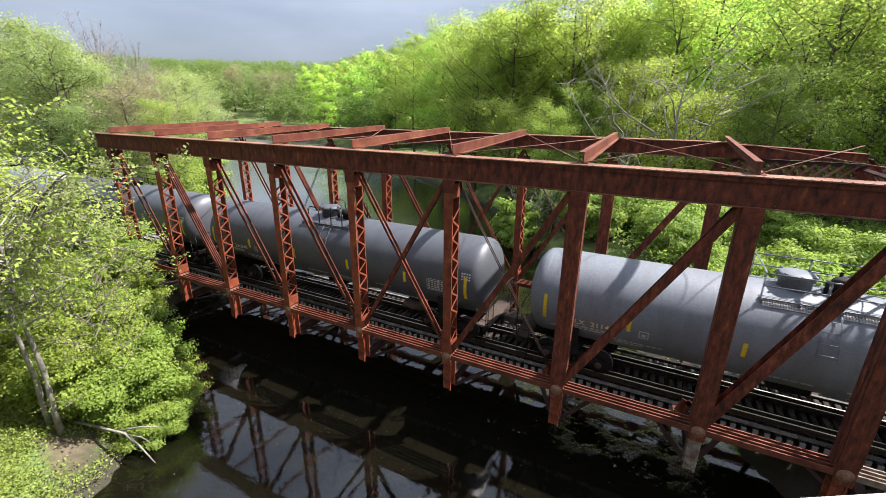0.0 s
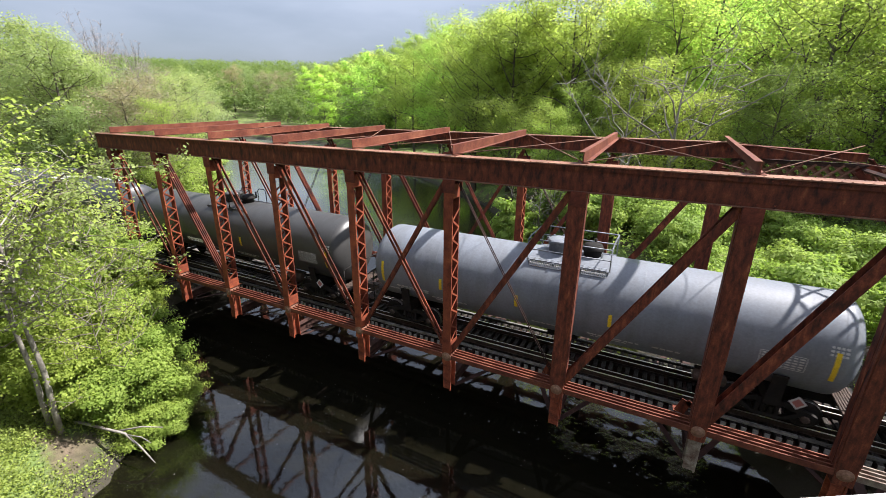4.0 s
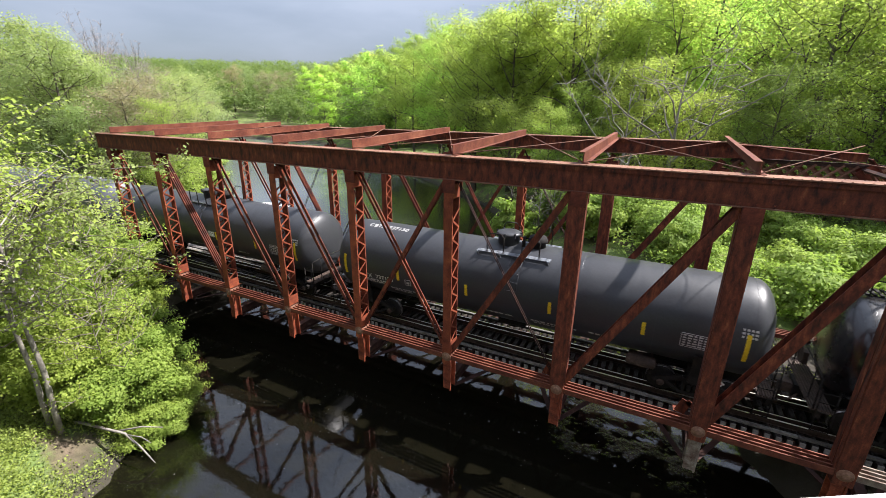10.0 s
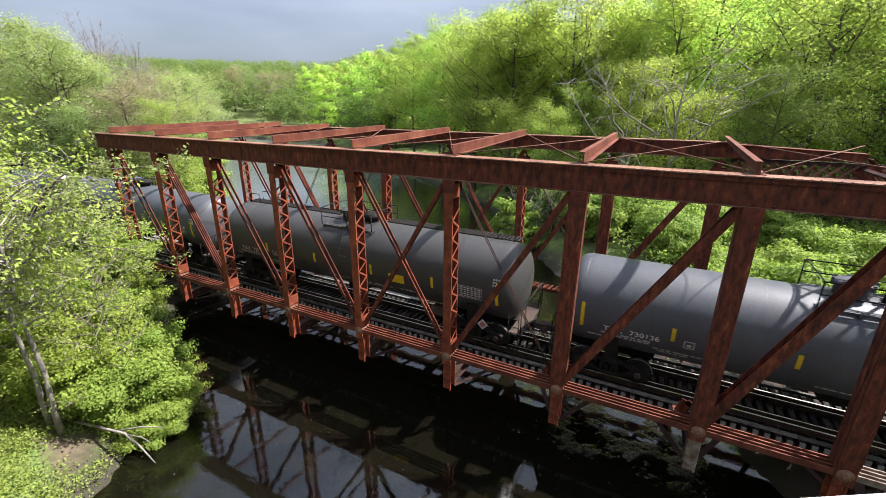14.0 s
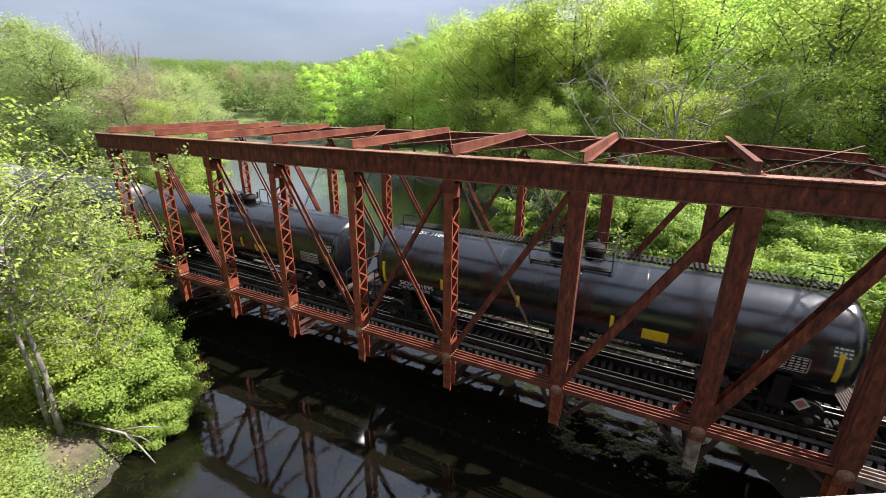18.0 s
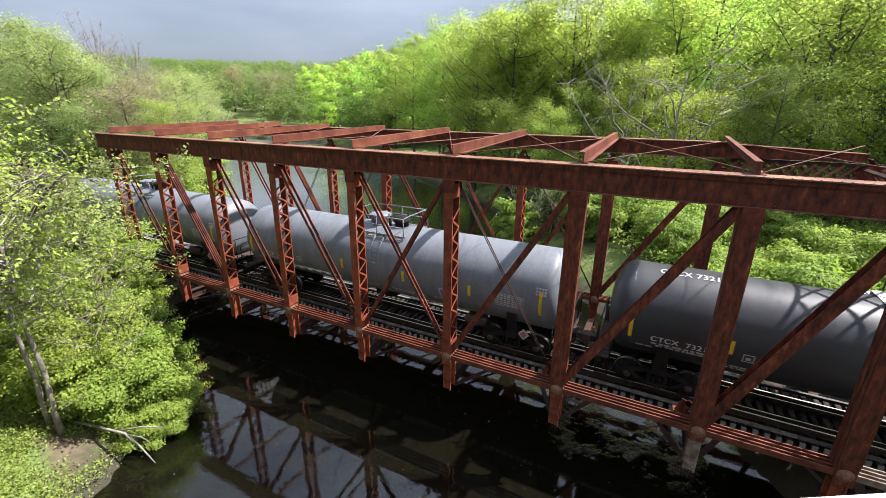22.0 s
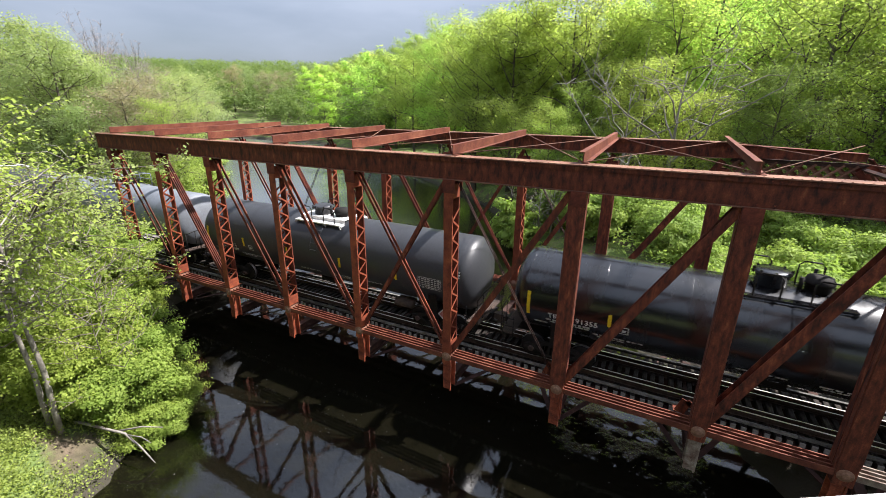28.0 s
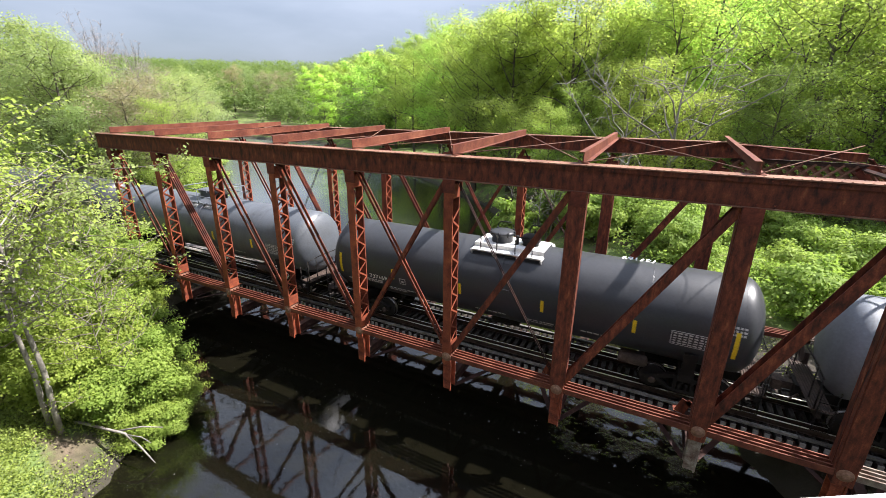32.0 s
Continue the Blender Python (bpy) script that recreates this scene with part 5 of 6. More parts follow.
tank_car(mid(22), "charcoal", "", W, cage=False, label="matt charcoal tank car with grab hoops on its valve deck")
# ---------------------------------------------------------------- plants


def leaf_cloud(name, centres, spread, per, size, mat, seed, flat=0.55, facing=0.8, lift=0.75, hubs=None, clump=0.0):
    """One mesh of small folded leaves scattered round the centres; hubs: the middle of the crown that each centre belongs to."""
    r = np.random.RandomState(seed)
    c = np.repeat(np.asarray(centres, float), per, axis=0)
    n = len(c)
    off = np.clip(r.normal(size=(n, 3)), -1.9, 1.9) * np.array([1, 1, flat])
    sp = np.repeat(np.broadcast_to(np.asarray(spread, float), (len(centres),)), per)
    p = c + off * sp[:, None] * 0.6
    # leaves face outwards and up, each a little its own way
    hub = np.asarray(centres, float).mean(axis=0) if hubs is None else np.repeat(np.asarray(hubs, float), per, axis=0)
    out = p - hub
    out /= np.linalg.norm(out, axis=1)[:, None] + 1e-6
    nn = out * facing + off * clump + np.array([0, 0, lift]) + r.normal(size=(n, 3)) * 0.36
    nn /= np.linalg.norm(nn, axis=1)[:, None]
    a = np.cross(nn, r.normal(size=(n, 3)))
    a /= np.linalg.norm(a, axis=1)[:, None]
    b = np.cross(nn, a)
    s = size * r.uniform(0.6, 1.35, n)[:, None]
    l0, l1 = p - a * s * 0.6, p + a * s * 0.6
    e0, e1 = p + b * s * 0.38 + nn * s * 0.14, p - b * s * 0.38 + nn * s * 0.14
    v = np.stack([l0, e0, l1, e1], 1).reshape(-1, 3)
    me = bpy.data.meshes.new(name)
    me.vertices.add(4 * n)
    me.vertices.foreach_set("co", v.ravel())
    me.loops.add(4 * n)
    me.loops.foreach_set("vertex_index", np.arange(4 * n))
    me.polygons.add(n)
    me.polygons.foreach_set("loop_start", np.arange(0, 4 * n, 4))
    me.update(calc_edges=True)
    me.materials.append(mat)
    return me


def limbs(seed, height, reach, first=0.3, count=16, sub=4, trunk_r=0.2, lean=(0, 0), up=0.55, wobble=0.3, kink=0.06, fine=1.0):
    """Trunk with tapered limbs and twigs. Returns a bmesh and the places for leaves."""
    r = random.Random(seed)
    bm = bmesh.new()
    n = 8
    axis = []
    px = py = 0.0
    for i in range(n + 1):
        t = i / n
        axis.append(Vector((lean[0] * t * height + px, lean[1] * t * height + py, t * height)))
        px += r.uniform(-wobble, wobble) * height / 40
        py += r.uniform(-wobble, wobble) * height / 40
    tube(bm, axis, [trunk_r * (1 - 0.88 * i / n) for i in range(n + 1)], 8)
    tips = []
    for j in range(count):
        t = first + (0.97 - first) * (j + r.random()) / count
        base = axis[0].lerp(axis[-1], t)
        k = t * n
        base = axis[int(k)].lerp(axis[min(n, int(k) + 1)], k - int(k))
        ang = j * 2.4 + r.uniform(-0.5, 0.5)
        shape = math.sin(math.pi * min(1, (t - first) / (1 - first) * 0.8 + 0.2)) ** 0.6
        ln = reach * (0.45 + 0.6 * shape) * r.uniform(0.7, 1.15)
        d = Vector((math.cos(ang), math.sin(ang), up * r.uniform(0.3, 1.3)))
        p1 = base + d * ln * 0.5 + Vector((0, 0, r.uniform(-0.1, 0.2) * ln))
        p2 = base + d * ln + Vector((0, 0, r.uniform(0.0, 0.3) * ln))
        lr = trunk_r * 0.42 * (1.1 - t)
        j1, j2 = (Vector((r.uniform(-1, 1), r.uniform(-1, 1), r.uniform(-1, 1))) * ln * kink for _ in range(2))
        tube(bm, [base, base.lerp(p1, 0.5) + j1 * 0.6, p1, p1.lerp(p2, 0.5) + j2, p2], [lr + 0.015 * fine, lr * 0.8 + 0.012 * fine, lr * 0.6 + 0.01 * fine, lr * 0.3 + 0.01 * fine, 0.008 * fine], 5, False)
        tips += [p2, p1.lerp(p2, 0.5)]
        for _ in range(sub):
            q = base.lerp(p2, r.uniform(0.35, 0.95))
            e = q + Vector((r.uniform(-1, 1), r.uniform(-1, 1), r.uniform(-0.2, 0.9))).normalized() * ln * r.uniform(0.25, 0.5)
            tube(bm, [q, q.lerp(e, 0.5) + Vector((r.uniform(-1, 1), r.uniform(-1, 1), 1)) * 0.06 * ln, e], [lr * 0.35 + 0.008 * fine, lr * 0.2 + 0.006 * fine, 0.006 * fine], 4, False)
            tips += [e, q.lerp(e, 0.6)]
    tips.append(axis[-1])
    return bm, [tuple(v) for v in tips]


def make_tree(seed, height, reach, mat, per, leaf, label, bark=BARK, spread=0.55, **kw):
    """A tree kind: trunk mesh and crown mesh, to be shared by its copies."""
    bm, tips = limbs(seed, height, reach, **kw)
    tr = bpy.data.meshes.new("trunk")
    bm.to_mesh(tr)
    bm.free()
    tr.materials.append(bark)
    cr = leaf_cloud("crown", tips, spread * reach * 0.42, per, leaf, mat, seed, 0.6, 0.4, 0.8, clump=0.55) if per else None
    return tr, cr, label


SHADY = {}      # crowns of the same shape in the duller leaf of the eastern slope


def shady(cr):
    if cr.name not in SHADY:
        SHADY[cr.name] = cr.copy()
        SHADY[cr.name].materials[0] = LEAF["shade"]
    return SHADY[cr.name]


def plant_tree(kind, x, y, scale=1.0, turn=0.0, z=None, group="trees of the wooded banks"):
    tr, cr, label = kind
    z = ground_z(x, y) - 0.15 if z is None else z
    sort = "bush" if "bush" in label else "shrub" if "shrub" in label else "tree"
    stem, head = ("trunk", "crown") if sort == "tree" else ("stem", "foliage")
    t = thing(sort, label, sort, group, at=pose(x, y, z, 0, 0, turn) @ Matrix.Scale(scale, 4))
    shared(stem, tr, t)
    if cr:
        dull = sort == "tree" and x > 31 and y > 27 and int(x * 7 + y * 3) % 10 < 7
        shared(head, shady(cr) if dull else cr, t)
    return t


def broadleaf(seed, height, reach, mat, label, per=50, leaf=0.152, count=26, sub=5, first=0.15, trunk_r=0.23):
    return make_tree(seed, height, reach, mat, per, leaf, label, count=count, sub=sub, first=first, trunk_r=trunk_r, spread=0.46)


K_SPRING = [broadleaf(40 + i, 15 + i, 4.6, LEAF["spring"], "broadleaf tree in bright spring green leaf") for i in range(3)]
K_FRESH = [broadleaf(50 + i, 14 + i, 4.4, LEAF["fresh"], "broadleaf tree in fresh green leaf") for i in range(2)]
K_DEEP = [broadleaf(60 + i, 16, 4.6, LEAF["deep"], "dense dark green broadleaf tree") for i in range(2)]
K_LOW = [broadleaf(64 + i, 15 + i, 4.8, LEAF[m], "broadleaf tree further back in the woods", 26, 0.34, 20, 4) for i, m in enumerate(("spring", "fresh", "deep"))]
K_SKY_BLOCK = [broadleaf(96, 16, 4.6, LEAF["evergreen"], "dense dark evergreen tree behind the road bridge", 26, 0.34)]
K_MUTED = [broadleaf(67 + i, 14 + i, 4.3, LEAF["muted"], "broadleaf tree in soft muted green leaf") for i in range(2)]
K_OLIVE = [broadleaf(70 + i, 13, 4.0, LEAF["olive"], "tree with sparse olive budding leaves", 26, 0.18, 20, 5, 0.2, 0.18) for i in range(2)]
K_ROSY = [broadleaf(75, 12, 3.8, LEAF["rosy"], "tree with rosy brown spring buds", 26, 0.17, 20, 5, 0.2, 0.17)]
K_BARE = [make_tree(78, 15, 2.9, None, 0, 0, "tall bare leafless tree on the far bank", bark=BARE_TWIG, count=56, sub=15, first=0.42, trunk_r=0.15, up=2.1, fine=1.25)]
K_DEAD = [make_tree(79, 10, 5.2, None, 0, 0, "dead tree with bleached grey branches", bark=DEADWOOD, count=11, sub=6, first=0.12, trunk_r=0.2, up=0.95, kink=0.2, fine=1.5)]
K_BUSH = [make_tree(80 + i, 2.6, 1.7, LEAF["brush"], 40, 0.15, "leafy green riverside bush", count=12, sub=4, first=0.05, trunk_r=0.05, spread=0.6) for i in range(2)]

rng = random.Random(21)


def clear_of(x, y, gap):
    lo, hi = river(y)
    if lo - gap * 0.4 < x < hi + gap * 0.4:
        return False
    if abs(y - TRACK_Y) < 3.2 + gap * 0.5:
        return False
    return True


placed = []
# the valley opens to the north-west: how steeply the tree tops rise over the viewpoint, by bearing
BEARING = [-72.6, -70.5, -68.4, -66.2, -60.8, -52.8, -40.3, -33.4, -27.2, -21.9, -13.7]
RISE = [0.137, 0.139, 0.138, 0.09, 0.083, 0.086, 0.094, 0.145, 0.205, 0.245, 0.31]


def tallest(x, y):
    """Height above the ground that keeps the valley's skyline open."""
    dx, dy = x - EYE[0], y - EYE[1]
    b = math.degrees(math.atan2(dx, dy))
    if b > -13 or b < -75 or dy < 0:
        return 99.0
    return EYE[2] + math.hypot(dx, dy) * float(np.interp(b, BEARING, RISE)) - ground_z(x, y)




def scatter(kinds, n, x0, x1, y0, y1, gap, scale=(0.85, 1.15), side=0):
    made, tries = 0, 0
    while made < n and tries < n * 60:
        tries += 1
        x, y = rng.uniform(x0, x1), rng.uniform(y0, y1)
        lo, hi = river(y)
        if side > 0 and x < hi + 1.0 or side < 0 and x > lo - 1.0:
            continue
        if not clear_of(x, y, gap) or any((x - a) ** 2 + (y - b) ** 2 < gap * gap for a, b in placed):
            continue
        k, sc = rng.choice(kinds), rng.uniform(*scale)
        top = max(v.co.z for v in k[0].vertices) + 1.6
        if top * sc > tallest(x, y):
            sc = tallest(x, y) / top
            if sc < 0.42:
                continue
        placed.append((x, y))
        plant_tree(k, x, y, sc, rng.uniform(0, 360))
        made += 1


RIGHT_MIX = K_SPRING * 3 + K_FRESH * 2 + K_DEEP
# the wooded right bank: the wall of trees behind the bridge
scatter(K_SPRING + K_FRESH[:1], 9, 8, 36, 28, 34, 4.5, (0.6, 0.78), 1)
scatter(RIGHT_MIX, 30, -14, 32, 32, 60, 4.8, (0.95, 1.4), 1)
scatter(RIGHT_MIX, 24, 20, 80, 36, 62, 4.8, (0.9, 1.3), 1)
scatter(K_LOW, 34, -70, 70, 56, 105, 6.0, (1.0, 1.4), 1)
scatter(K_SPRING + K_FRESH, 9, 38, 66, 31, 37, 4.0, (0.8, 1.0), 1)
scatter(K_DEEP, 9, -8, 18, 26, 33, 3.0, (0.42, 0.62), 1)
plant_tree(K_ROSY[0], 50.0, 36.0, 1.45, 30)
scatter(K_LOW, 14, 62, 110, 12, 60, 6.0, (0.9, 1.2), 1)
# tall crowns that close the hill's skyline
for i, (x, y) in enumerate(((6.6, 39.0), (9.8, 40.2), (12.6, 40.6), (15.8, 42.4), (20.8, 43.0), (24.6, 44.0))):
    k = (K_SPRING + K_FRESH)[i % 5]
    top = max(v.co.z for v in k[0].vertices) + 1.0
    plant_tree(k, x, y, (19.6 - ground_z(x, y)) / top, 50 * i)
plant_tree(K_OLIVE[0], 41.0, 44.0, 1.25, 15)
plant_tree(K_OLIVE[1], 45.0, 47.0, 1.35, 95)
# unseen trees added behind the viewpoint to block sky light and darken reflections
scatter(K_SKY_BLOCK, 40, -40, 110, -70, -30, 7.0, (1.0, 1.4))
scatter(K_SKY_BLOCK, 14, 36, 84, -46, -26, 5.0, (1.3, 1.6))
scatter(K_SKY_BLOCK, 10, -30, -2, -34, -18, 5.0, (1.2, 1.5))
scatter(K_SKY_BLOCK, 26, -12, 100, -34, -19, 4.0, (0.8, 1.15))
# left bank
LEFT_MIX = K_OLIVE * 3 + K_SPRING[:1] + K_MUTED * 2 + K_ROSY * 4
for x, y, s, k in ((-21.5, 9.0, 0.98, K_OLIVE[0]), (-27.5, 9.3, 1.12, K_MUTED[0]), (-24.5, 10.5, 0.8, K_MUTED[1]), (-19.5, 7.7, 0.95, K_MUTED[1]), (-30.0, 13.5, 0.75, K_OLIVE[0]), (-24.0, 15.5, 0.72, K_OLIVE[1]), (-17.5, 13.0, 0.95, K_ROSY[0]), (-13.5, 9.8, 0.85, K_ROSY[0]), (-9.5, 10.4, 0.6, K_SPRING[1]), (-15.0, 7.6, 0.62, K_MUTED[0]), (-11.5, 8.3, 0.52, K_OLIVE[1]), (-20.5, 7.0, 0.6, K_OLIVE[0])):
    placed.append((x, y))
    plant_tree(k, x, y, s, 77 * s)
scatter(LEFT_MIX, 44, -75, -14, 9, 56, 3.6, (0.75, 1.0), -1)
scatter(LEFT_MIX, 18, -110, -40, 20, 110, 7.0, (0.9, 1.2), -1)
scatter(K_OLIVE + K_SPRING, 10, -50, -8, -16, -2, 4.2, (0.45, 0.6), -1)
# the bend of the valley
scatter(K_LOW + K_OLIVE + K_ROSY, 34, -150, -20, 112, 175, 6.5, (1.0, 1.5))
for x, y, s in ((-44.6, 23.6, 1.06), (-45.4, 28.8, 0.96)):
    plant_tree(K_BARE[0], x, y, s, 40 * s)
for x, y, s, turn in ((28.4, 26.4, 1.2, 20), (24.8, 27.0, 1.05, 150)):
    plant_tree(K_DEAD[0], x, y, s, turn)
# bushes along the shores and on the grassy bank
for i in range(44):
    y = rng.uniform(9, 30)
    x = river(y)[1] + rng.uniform(4.0, 22)
    plant_tree(rng.choice(K_BUSH), x, y, rng.uniform(0.5, 1.2), rng.uniform(0, 360), group="bushes on the banks")
for i in range(26):
    y = rng.uniform(9, 60)
    plant_tree(rng.choice(K_BUSH), river(y)[0] - rng.uniform(0, 5), y, rng.uniform(0.8, 1.5), rng.uniform(0, 360), group="bushes on the banks")

# broad-leaved bushes and bleached dead branches at the water's edge below the trees
K_BROAD = make_tree(88, 3.0, 1.6, LEAF["fresh"], 30, 0.26, "broad-leaved bright green bush at the water's edge", count=14, sub=4, first=0.05, trunk_r=0.05, spread=0.6)
for x, y, s in ((17.3, 23.0, 1.1), (18.4, 21.6, 0.9), (22.9, 22.0, 1.15), (24.3, 20.6, 1.0), (20.3, 24.5, 1.0)):
    plant_tree(K_BROAD, x, y, s, 70 * x, group="bushes on the banks")
for x, y, s in ((19.6, 22.6, 0.42), (20.4, 23.4, 0.5), (21.2, 23.0, 0.4)):
    plant_tree(K_DEAD[0], x, y, s, 110 * x)

# the leafy shrub that overhangs the water on the left bank
K_SHRUB = make_tree(91, 3.4, 2.7, LEAF["shrub"], 100, 0.15, "dense bright green shrub overhanging the water", count=26, sub=6, first=0.04, trunk_r=0.06, spread=0.5)
for x, y, s in ((11.5, -2.9, 0.60), (12.7, -3.9, 0.60), (12.9, -4.5, 0.52), (10.7, -4.0, 0.62), (12.0, -5.1, 0.56), (9.7, -3.0, 0.58), (9.4, -5.0, 0.58), (8.0, -4.0, 0.58), (6.4, -3.0, 0.55)):
    plant_tree(K_SHRUB, x - 0.85, y - 0.95, s * 0.94, 60 * x, group="shrubs on the left bank")

for x, y, s in ((13.34, -4.90, 0.34), (12.49, -4.06, 0.42), (13.02, -5.31, 0.36), (3.6, -1.2, 0.62), (2.0, -0.4, 0.70), (0.4, -1.4, 0.75), (5.2, -2.4, 0.60), (6.4, -1.7, 0.5)):
    plant_tree(K_SHRUB, x, y, s, 45 * x, group="shrubs on the left bank")

# young tree whose thin leafy branches reach across the end of the bridge
K_YOUNG = make_tree(95, 10.5, 4.2, LEAF["yellow"], 14, 0.08, "young tree with sparse yellow-green leaves", count=34, sub=7, first=0.24, trunk_r=0.10, spread=0.2, up=0.3, bark=TWIG)
for x, y, s, turn in ((9.6, -8.4, 0.78, 10), (6.6, -6.6, 0.74, 130), (4.0, -8.0, 0.86, 250)):
    plant_tree(K_YOUNG, x, y, s, turn, group="young trees on the left bank")

# slender twin-stemmed tree on the shore
K_TWIN = make_tree(103, 9.6, 3.0, LEAF["yellow"], 9, 0.10, "slender grey-barked tree with thin yellow-green leaves", count=26, sub=6, first=0.42, trunk_r=0.10, spread=0.2, up=0.35, lean=(0.06, 0.0), bark=DEADWOOD)
for x, y, s, turn in ((12.1, -7.12, 1.0, 0), (11.75, -7.2, 0.92, -14)):
    plant_tree(K_TWIN, x, y, s, turn, group="young trees on the left bank")


def leaning_tree():
    """A tree that leans out along the bridge, with long bare boughs that carry small tufts of young leaves."""
    r = random.Random(61)
    bm = bmesh.new()
    stem = [Vector(p) for p in ((5.2, -6.9, -1.6), (7.0, -6.5, 1.2), (8.8, -6.1, 3.2), (10.8, -6.0, 4.6), (12.6, -6.0, 5.6), (13.8, -5.9, 6.3))]
    tube(bm, stem, [0.13, 0.11, 0.09, 0.07, 0.045, 0.02], 7)
    tufts = []
    for j in range(26):
        t = r.uniform(1.0, 4.9)
        base = stem[int(t)].lerp(stem[min(5, int(t) + 1)], t - int(t))
        ln = r.uniform(2.0, 4.8) * (1.0 if t < 3 else 0.72)
        d = Vector((r.uniform(0.35, 1.0), r.uniform(-0.5, 0.6), r.uniform(-0.3, 0.22))).normalized()
        pts = [base]
        for i in range(1, 7):
            pts.append(base + d * ln * i / 6 + Vector((0, r.uniform(-0.1, 0.1), -0.05 * ln * (i / 6) ** 2 + r.uniform(-0.07, 0.09))))
        tube(bm, pts, [0.028, 0.024, 0.02, 0.016, 0.012, 0.009, 0.005], 5, False)
        for i in range(2, 7):
            for _ in range(2):
                e = pts[i] + Vector((r.uniform(-0.1, 0.75), r.uniform(-0.5, 0.5), r.uniform(-0.25, 0.4))) * r.uniform(0.5, 1.2)
                tube(bm, [pts[i], pts[i].lerp(e, 0.5) + Vector((0, 0, r.uniform(0, 0.06))), e], [0.009, 0.007, 0.004], 4, False)
                tufts += [tuple(e), tuple(pts[i].lerp(e, r.uniform(0.4, 0.7)))]
        tufts.append(tuple(pts[-1]))
    tree = thing("tree", "leaning tree with long thin boughs and tufts of young leaves", "tree", "young trees on the left bank")
    part("trunk", bm, TWIG, tree)
    shared("crown", leaf_cloud("crown", tufts, 0.15, 7, 0.085, LEAF["tuft"], 62, 0.7, 0.1, 0.6, clump=0.4), tree)


leaning_tree()
K_SPRIG = make_tree(97, 6.2, 2.7, LEAF["yellow"], 7, 0.085, "slender sapling with a few yellow-green leaves", count=16, sub=5, first=0.35, trunk_r=0.05, spread=0.16, up=0.35, bark=TWIG)
for x, y, s, turn in ((10.8, -4.7, 0.9, 200), (8.2, -3.6, 0.95, 80), (12.2, -5.6, 0.75, 320)):
    plant_tree(K_SPRIG, x, y, s, turn, group="young trees on the left bank")

# far woods on the hills, and a field of undergrowth
r = np.random.RandomState(5)
cen, crowns = [], []
while len(cen) < 30000:
    # a wide fan seen across the valley from the bridge
    ang, dist = radians(r.uniform(-82, -8)), 105 + 300 * r.uniform(0, 1) ** 1.3
    x, y = 28 + dist * math.sin(ang), -11 + dist * math.cos(ang)
    lo, hi = river(y)
    if lo - 4 < x < hi + 4 or abs(y - TRACK_Y) < 9:
        continue
    gz = ground_z(x, y)
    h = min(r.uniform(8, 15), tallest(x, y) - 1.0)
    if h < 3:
        continue
    wide = r.uniform(2.4, 4.2)
    for _ in range(10):
        d = r.normal(size=3)
        d /= np.linalg.norm(d)
        cen.append((x + d[0] * wide, y + d[1] * wide, gz + h * 0.62 + d[2] * h * 0.38))
        crowns.append((x, y, gz + h * 0.5))
woods = new("far_woods", leaf_cloud("far_woods", cen, 1.5, 15, 0.66, LEAF["far"], 6, 0.7, 0.9, 0.5, hubs=crowns))
tagged(woods, "distant wooded hills in spring leaf", "woods", kind="stuff")
cen = []
while len(cen) < 3600:
    x, y = r.uniform(-40, 62), r.uniform(-18, 44)
    lo, hi = river(y)
    if lo - 0.3 < x < hi + 0.3 or abs(y - TRACK_Y) < 2.6:
        continue
    cen.append((x, y, ground_z(x, y) + 0.12))
while len(cen) < 9200:
    x, y = r.uniform(-2, 17), r.uniform(-14, -1.5)
    if x > river(y)[0] - 0.4 or noise.noise(Vector((x * 0.5, y * 0.5, 9))) < -0.3:
        continue
    cen.append((x, y, ground_z(x, y) + 0.08))
slope_bushes = []
while len(slope_bushes) < 2300:
    x, y = r.uniform(25, 64), r.uniform(8.5, 37)
    if x < river(y)[1] + 4.5 or noise.noise(Vector((x * 0.22, y * 0.22, 4))) < -0.16:
        continue
    slope_bushes.append((x, y, ground_z(x, y) + abs(noise.noise(Vector((x * 0.4, y * 0.4, 2)))) * 1.5 + 0.15))
brush = new("low_brush", leaf_cloud("low_brush", slope_bushes, 0.75, 30, 0.17, LEAF["brush"], 17, 0.6, 0.0, 0.5))
tagged(brush, "low leafy brush covering the grassy slope", "brush", kind="stuff")
weeds = new("undergrowth", leaf_cloud("undergrowth", cen, 0.45, 44, 0.062, LEAF["weed"], 7, 0.45, 0.0, 0.25))
tagged(weeds, "low green weeds and grass tufts on the banks", "undergrowth", kind="stuff")

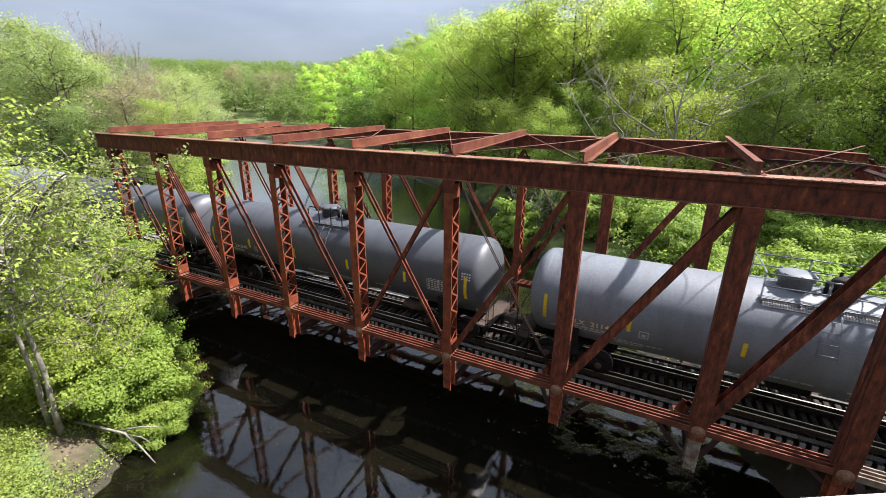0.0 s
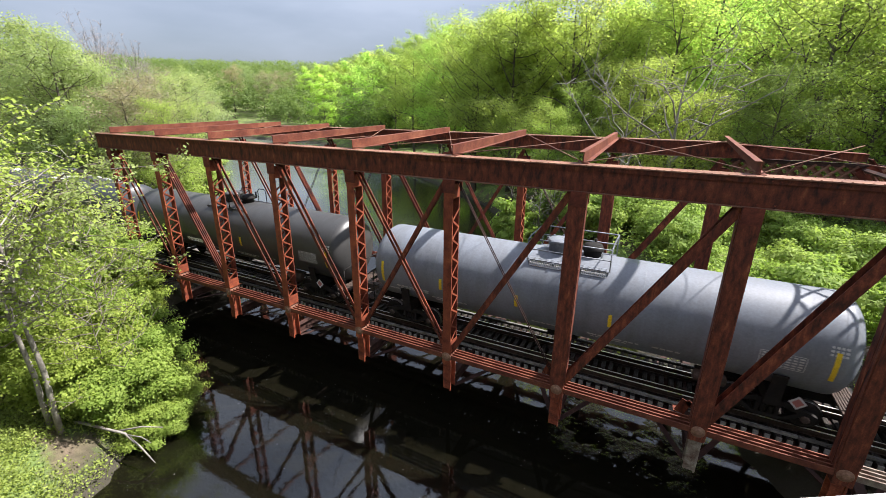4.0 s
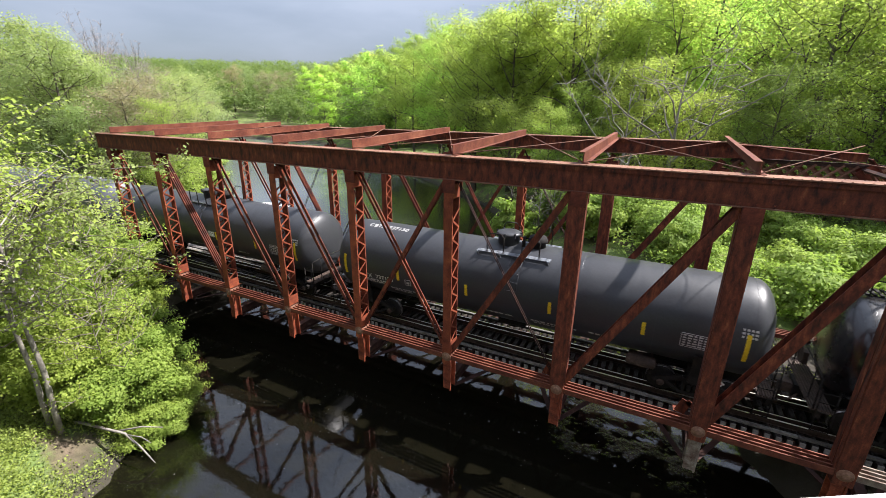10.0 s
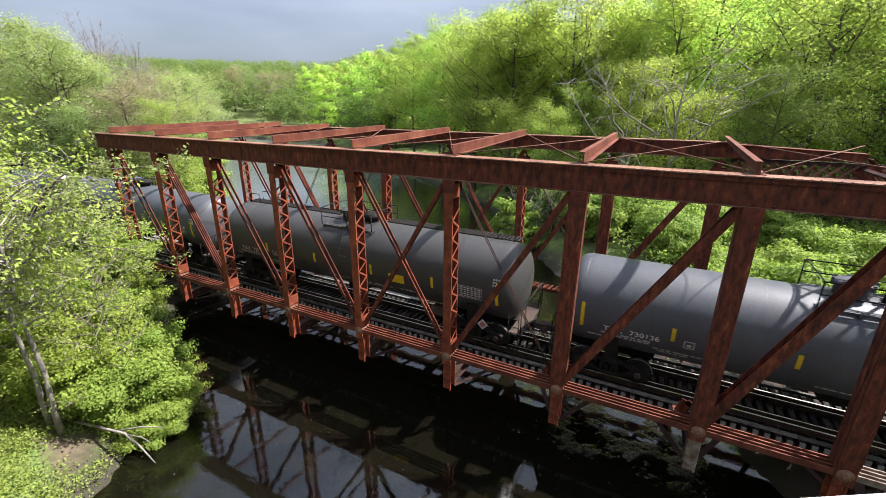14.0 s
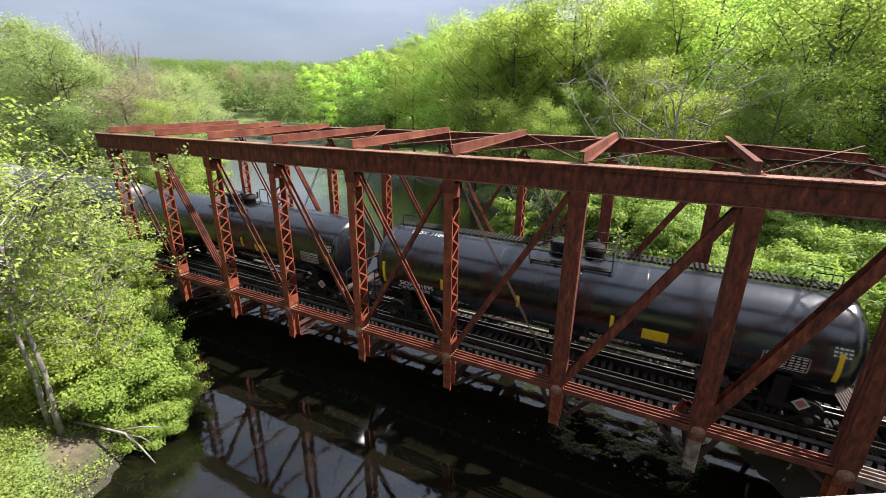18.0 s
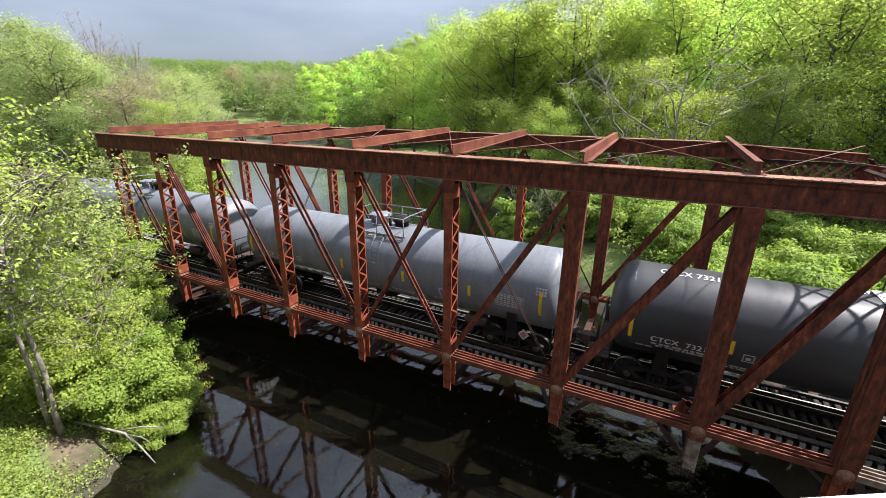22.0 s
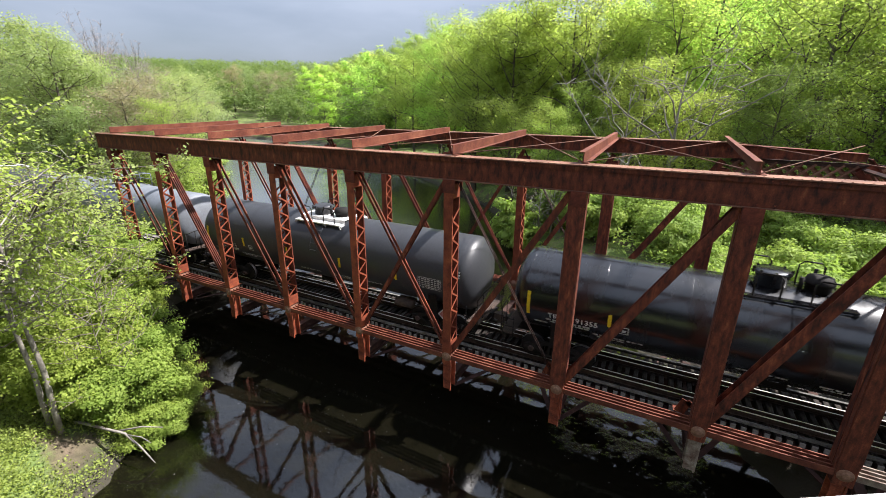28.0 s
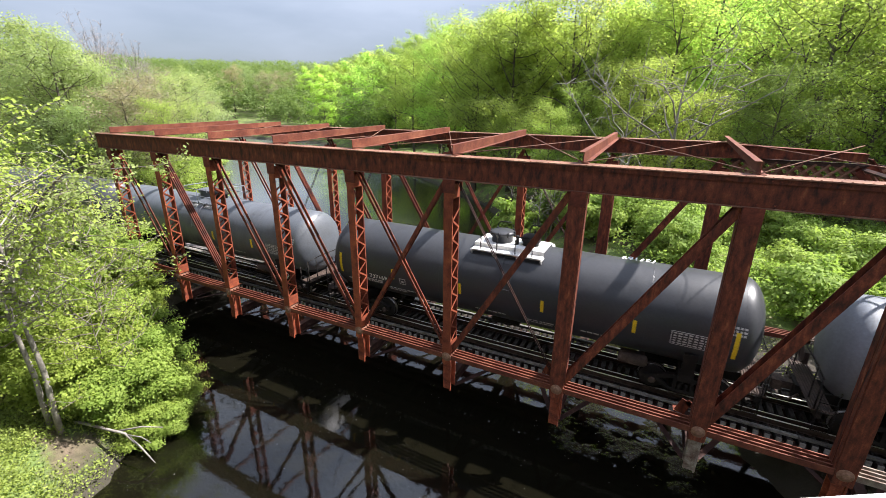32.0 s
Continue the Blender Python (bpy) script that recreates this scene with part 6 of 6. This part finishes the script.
# fallen bleached branch at the water's edge
bm = bmesh.new()
tube(bm, [(11.5, -6.75, -2.1), (12.33, -6.59, -1.93), (13.2, -6.38, -1.97), (13.88, -6.15, -2.05), (14.4, -6.02, -2.5), (14.85, -5.93, -3.0)], [0.05, 0.05, 0.045, 0.04, 0.03, 0.015], 7)
tube(bm, [(13.6, -6.23, -2.02), (14.15, -5.75, -1.98), (14.75, -5.43, -2.0)], [0.034, 0.024, 0.012], 6)
tube(bm, [(13.95, -6.12, -2.1), (14.45, -5.95, -2.12), (14.8, -5.88, -2.25)], [0.022, 0.017, 0.008], 6)
tagged(link_mesh("fallen_branch", bm, DEADWOOD), "bleached bare fallen branch at the water's edge", "branch")

# pale specks of foam and petals that drift on the river
bm = bmesh.new()
for i in range(420):
    y = rng.uniform(-8.5, 3)
    x = rng.uniform(river(y)[0] + 0.5, 30)
    s = rng.uniform(0.006, 0.02)
    m = Matrix.Translation((x, y, WATER_Z + 0.002)) @ pose(0, 0, 0, 0, 0, rng.uniform(0, 360))
    box(bm, -s, s, -s * 0.7, s * 0.7, 0, 0.004, m)
tagged(link_mesh("floating_specks", bm, PALE_TIMBER), "pale specks of foam and petals on the water", "foam", kind="stuff")


def travelled(t):
    """Way of the train in metres after t seconds: it slows a little."""
    return 11.26 * t - 0.00625 * t * t


def motions():
    times = [0.0, 4.0, 8.0, 12.0, 16.0, 20.0, 24.0, 28.0, 32.0]
    for car, axles, s in CARS:
        walk(car, [(t, pose(s + travelled(t), TRACK_Y, RAIL_Z)) for t in times])
        # the wheels roll while their car is near the bridge
        near = [f for f in range(0, 961) if -14 < s + travelled(f / 30) < 44]
        if not near:
            continue
        steps = sorted({0, 960, *near})
        first, last = near[0] / 30, near[-1] / 30
        for w, ax in axles:
            rows = []
            for f in steps:
                t = min(max(f / 30, first), last)
                turn = math.degrees((travelled(t) - travelled(first)) / 0.44)
                rows.append((f / 30, pose(ax, 0, 0.46, 0, turn, 0)))
            walk(w, rows)


motions()
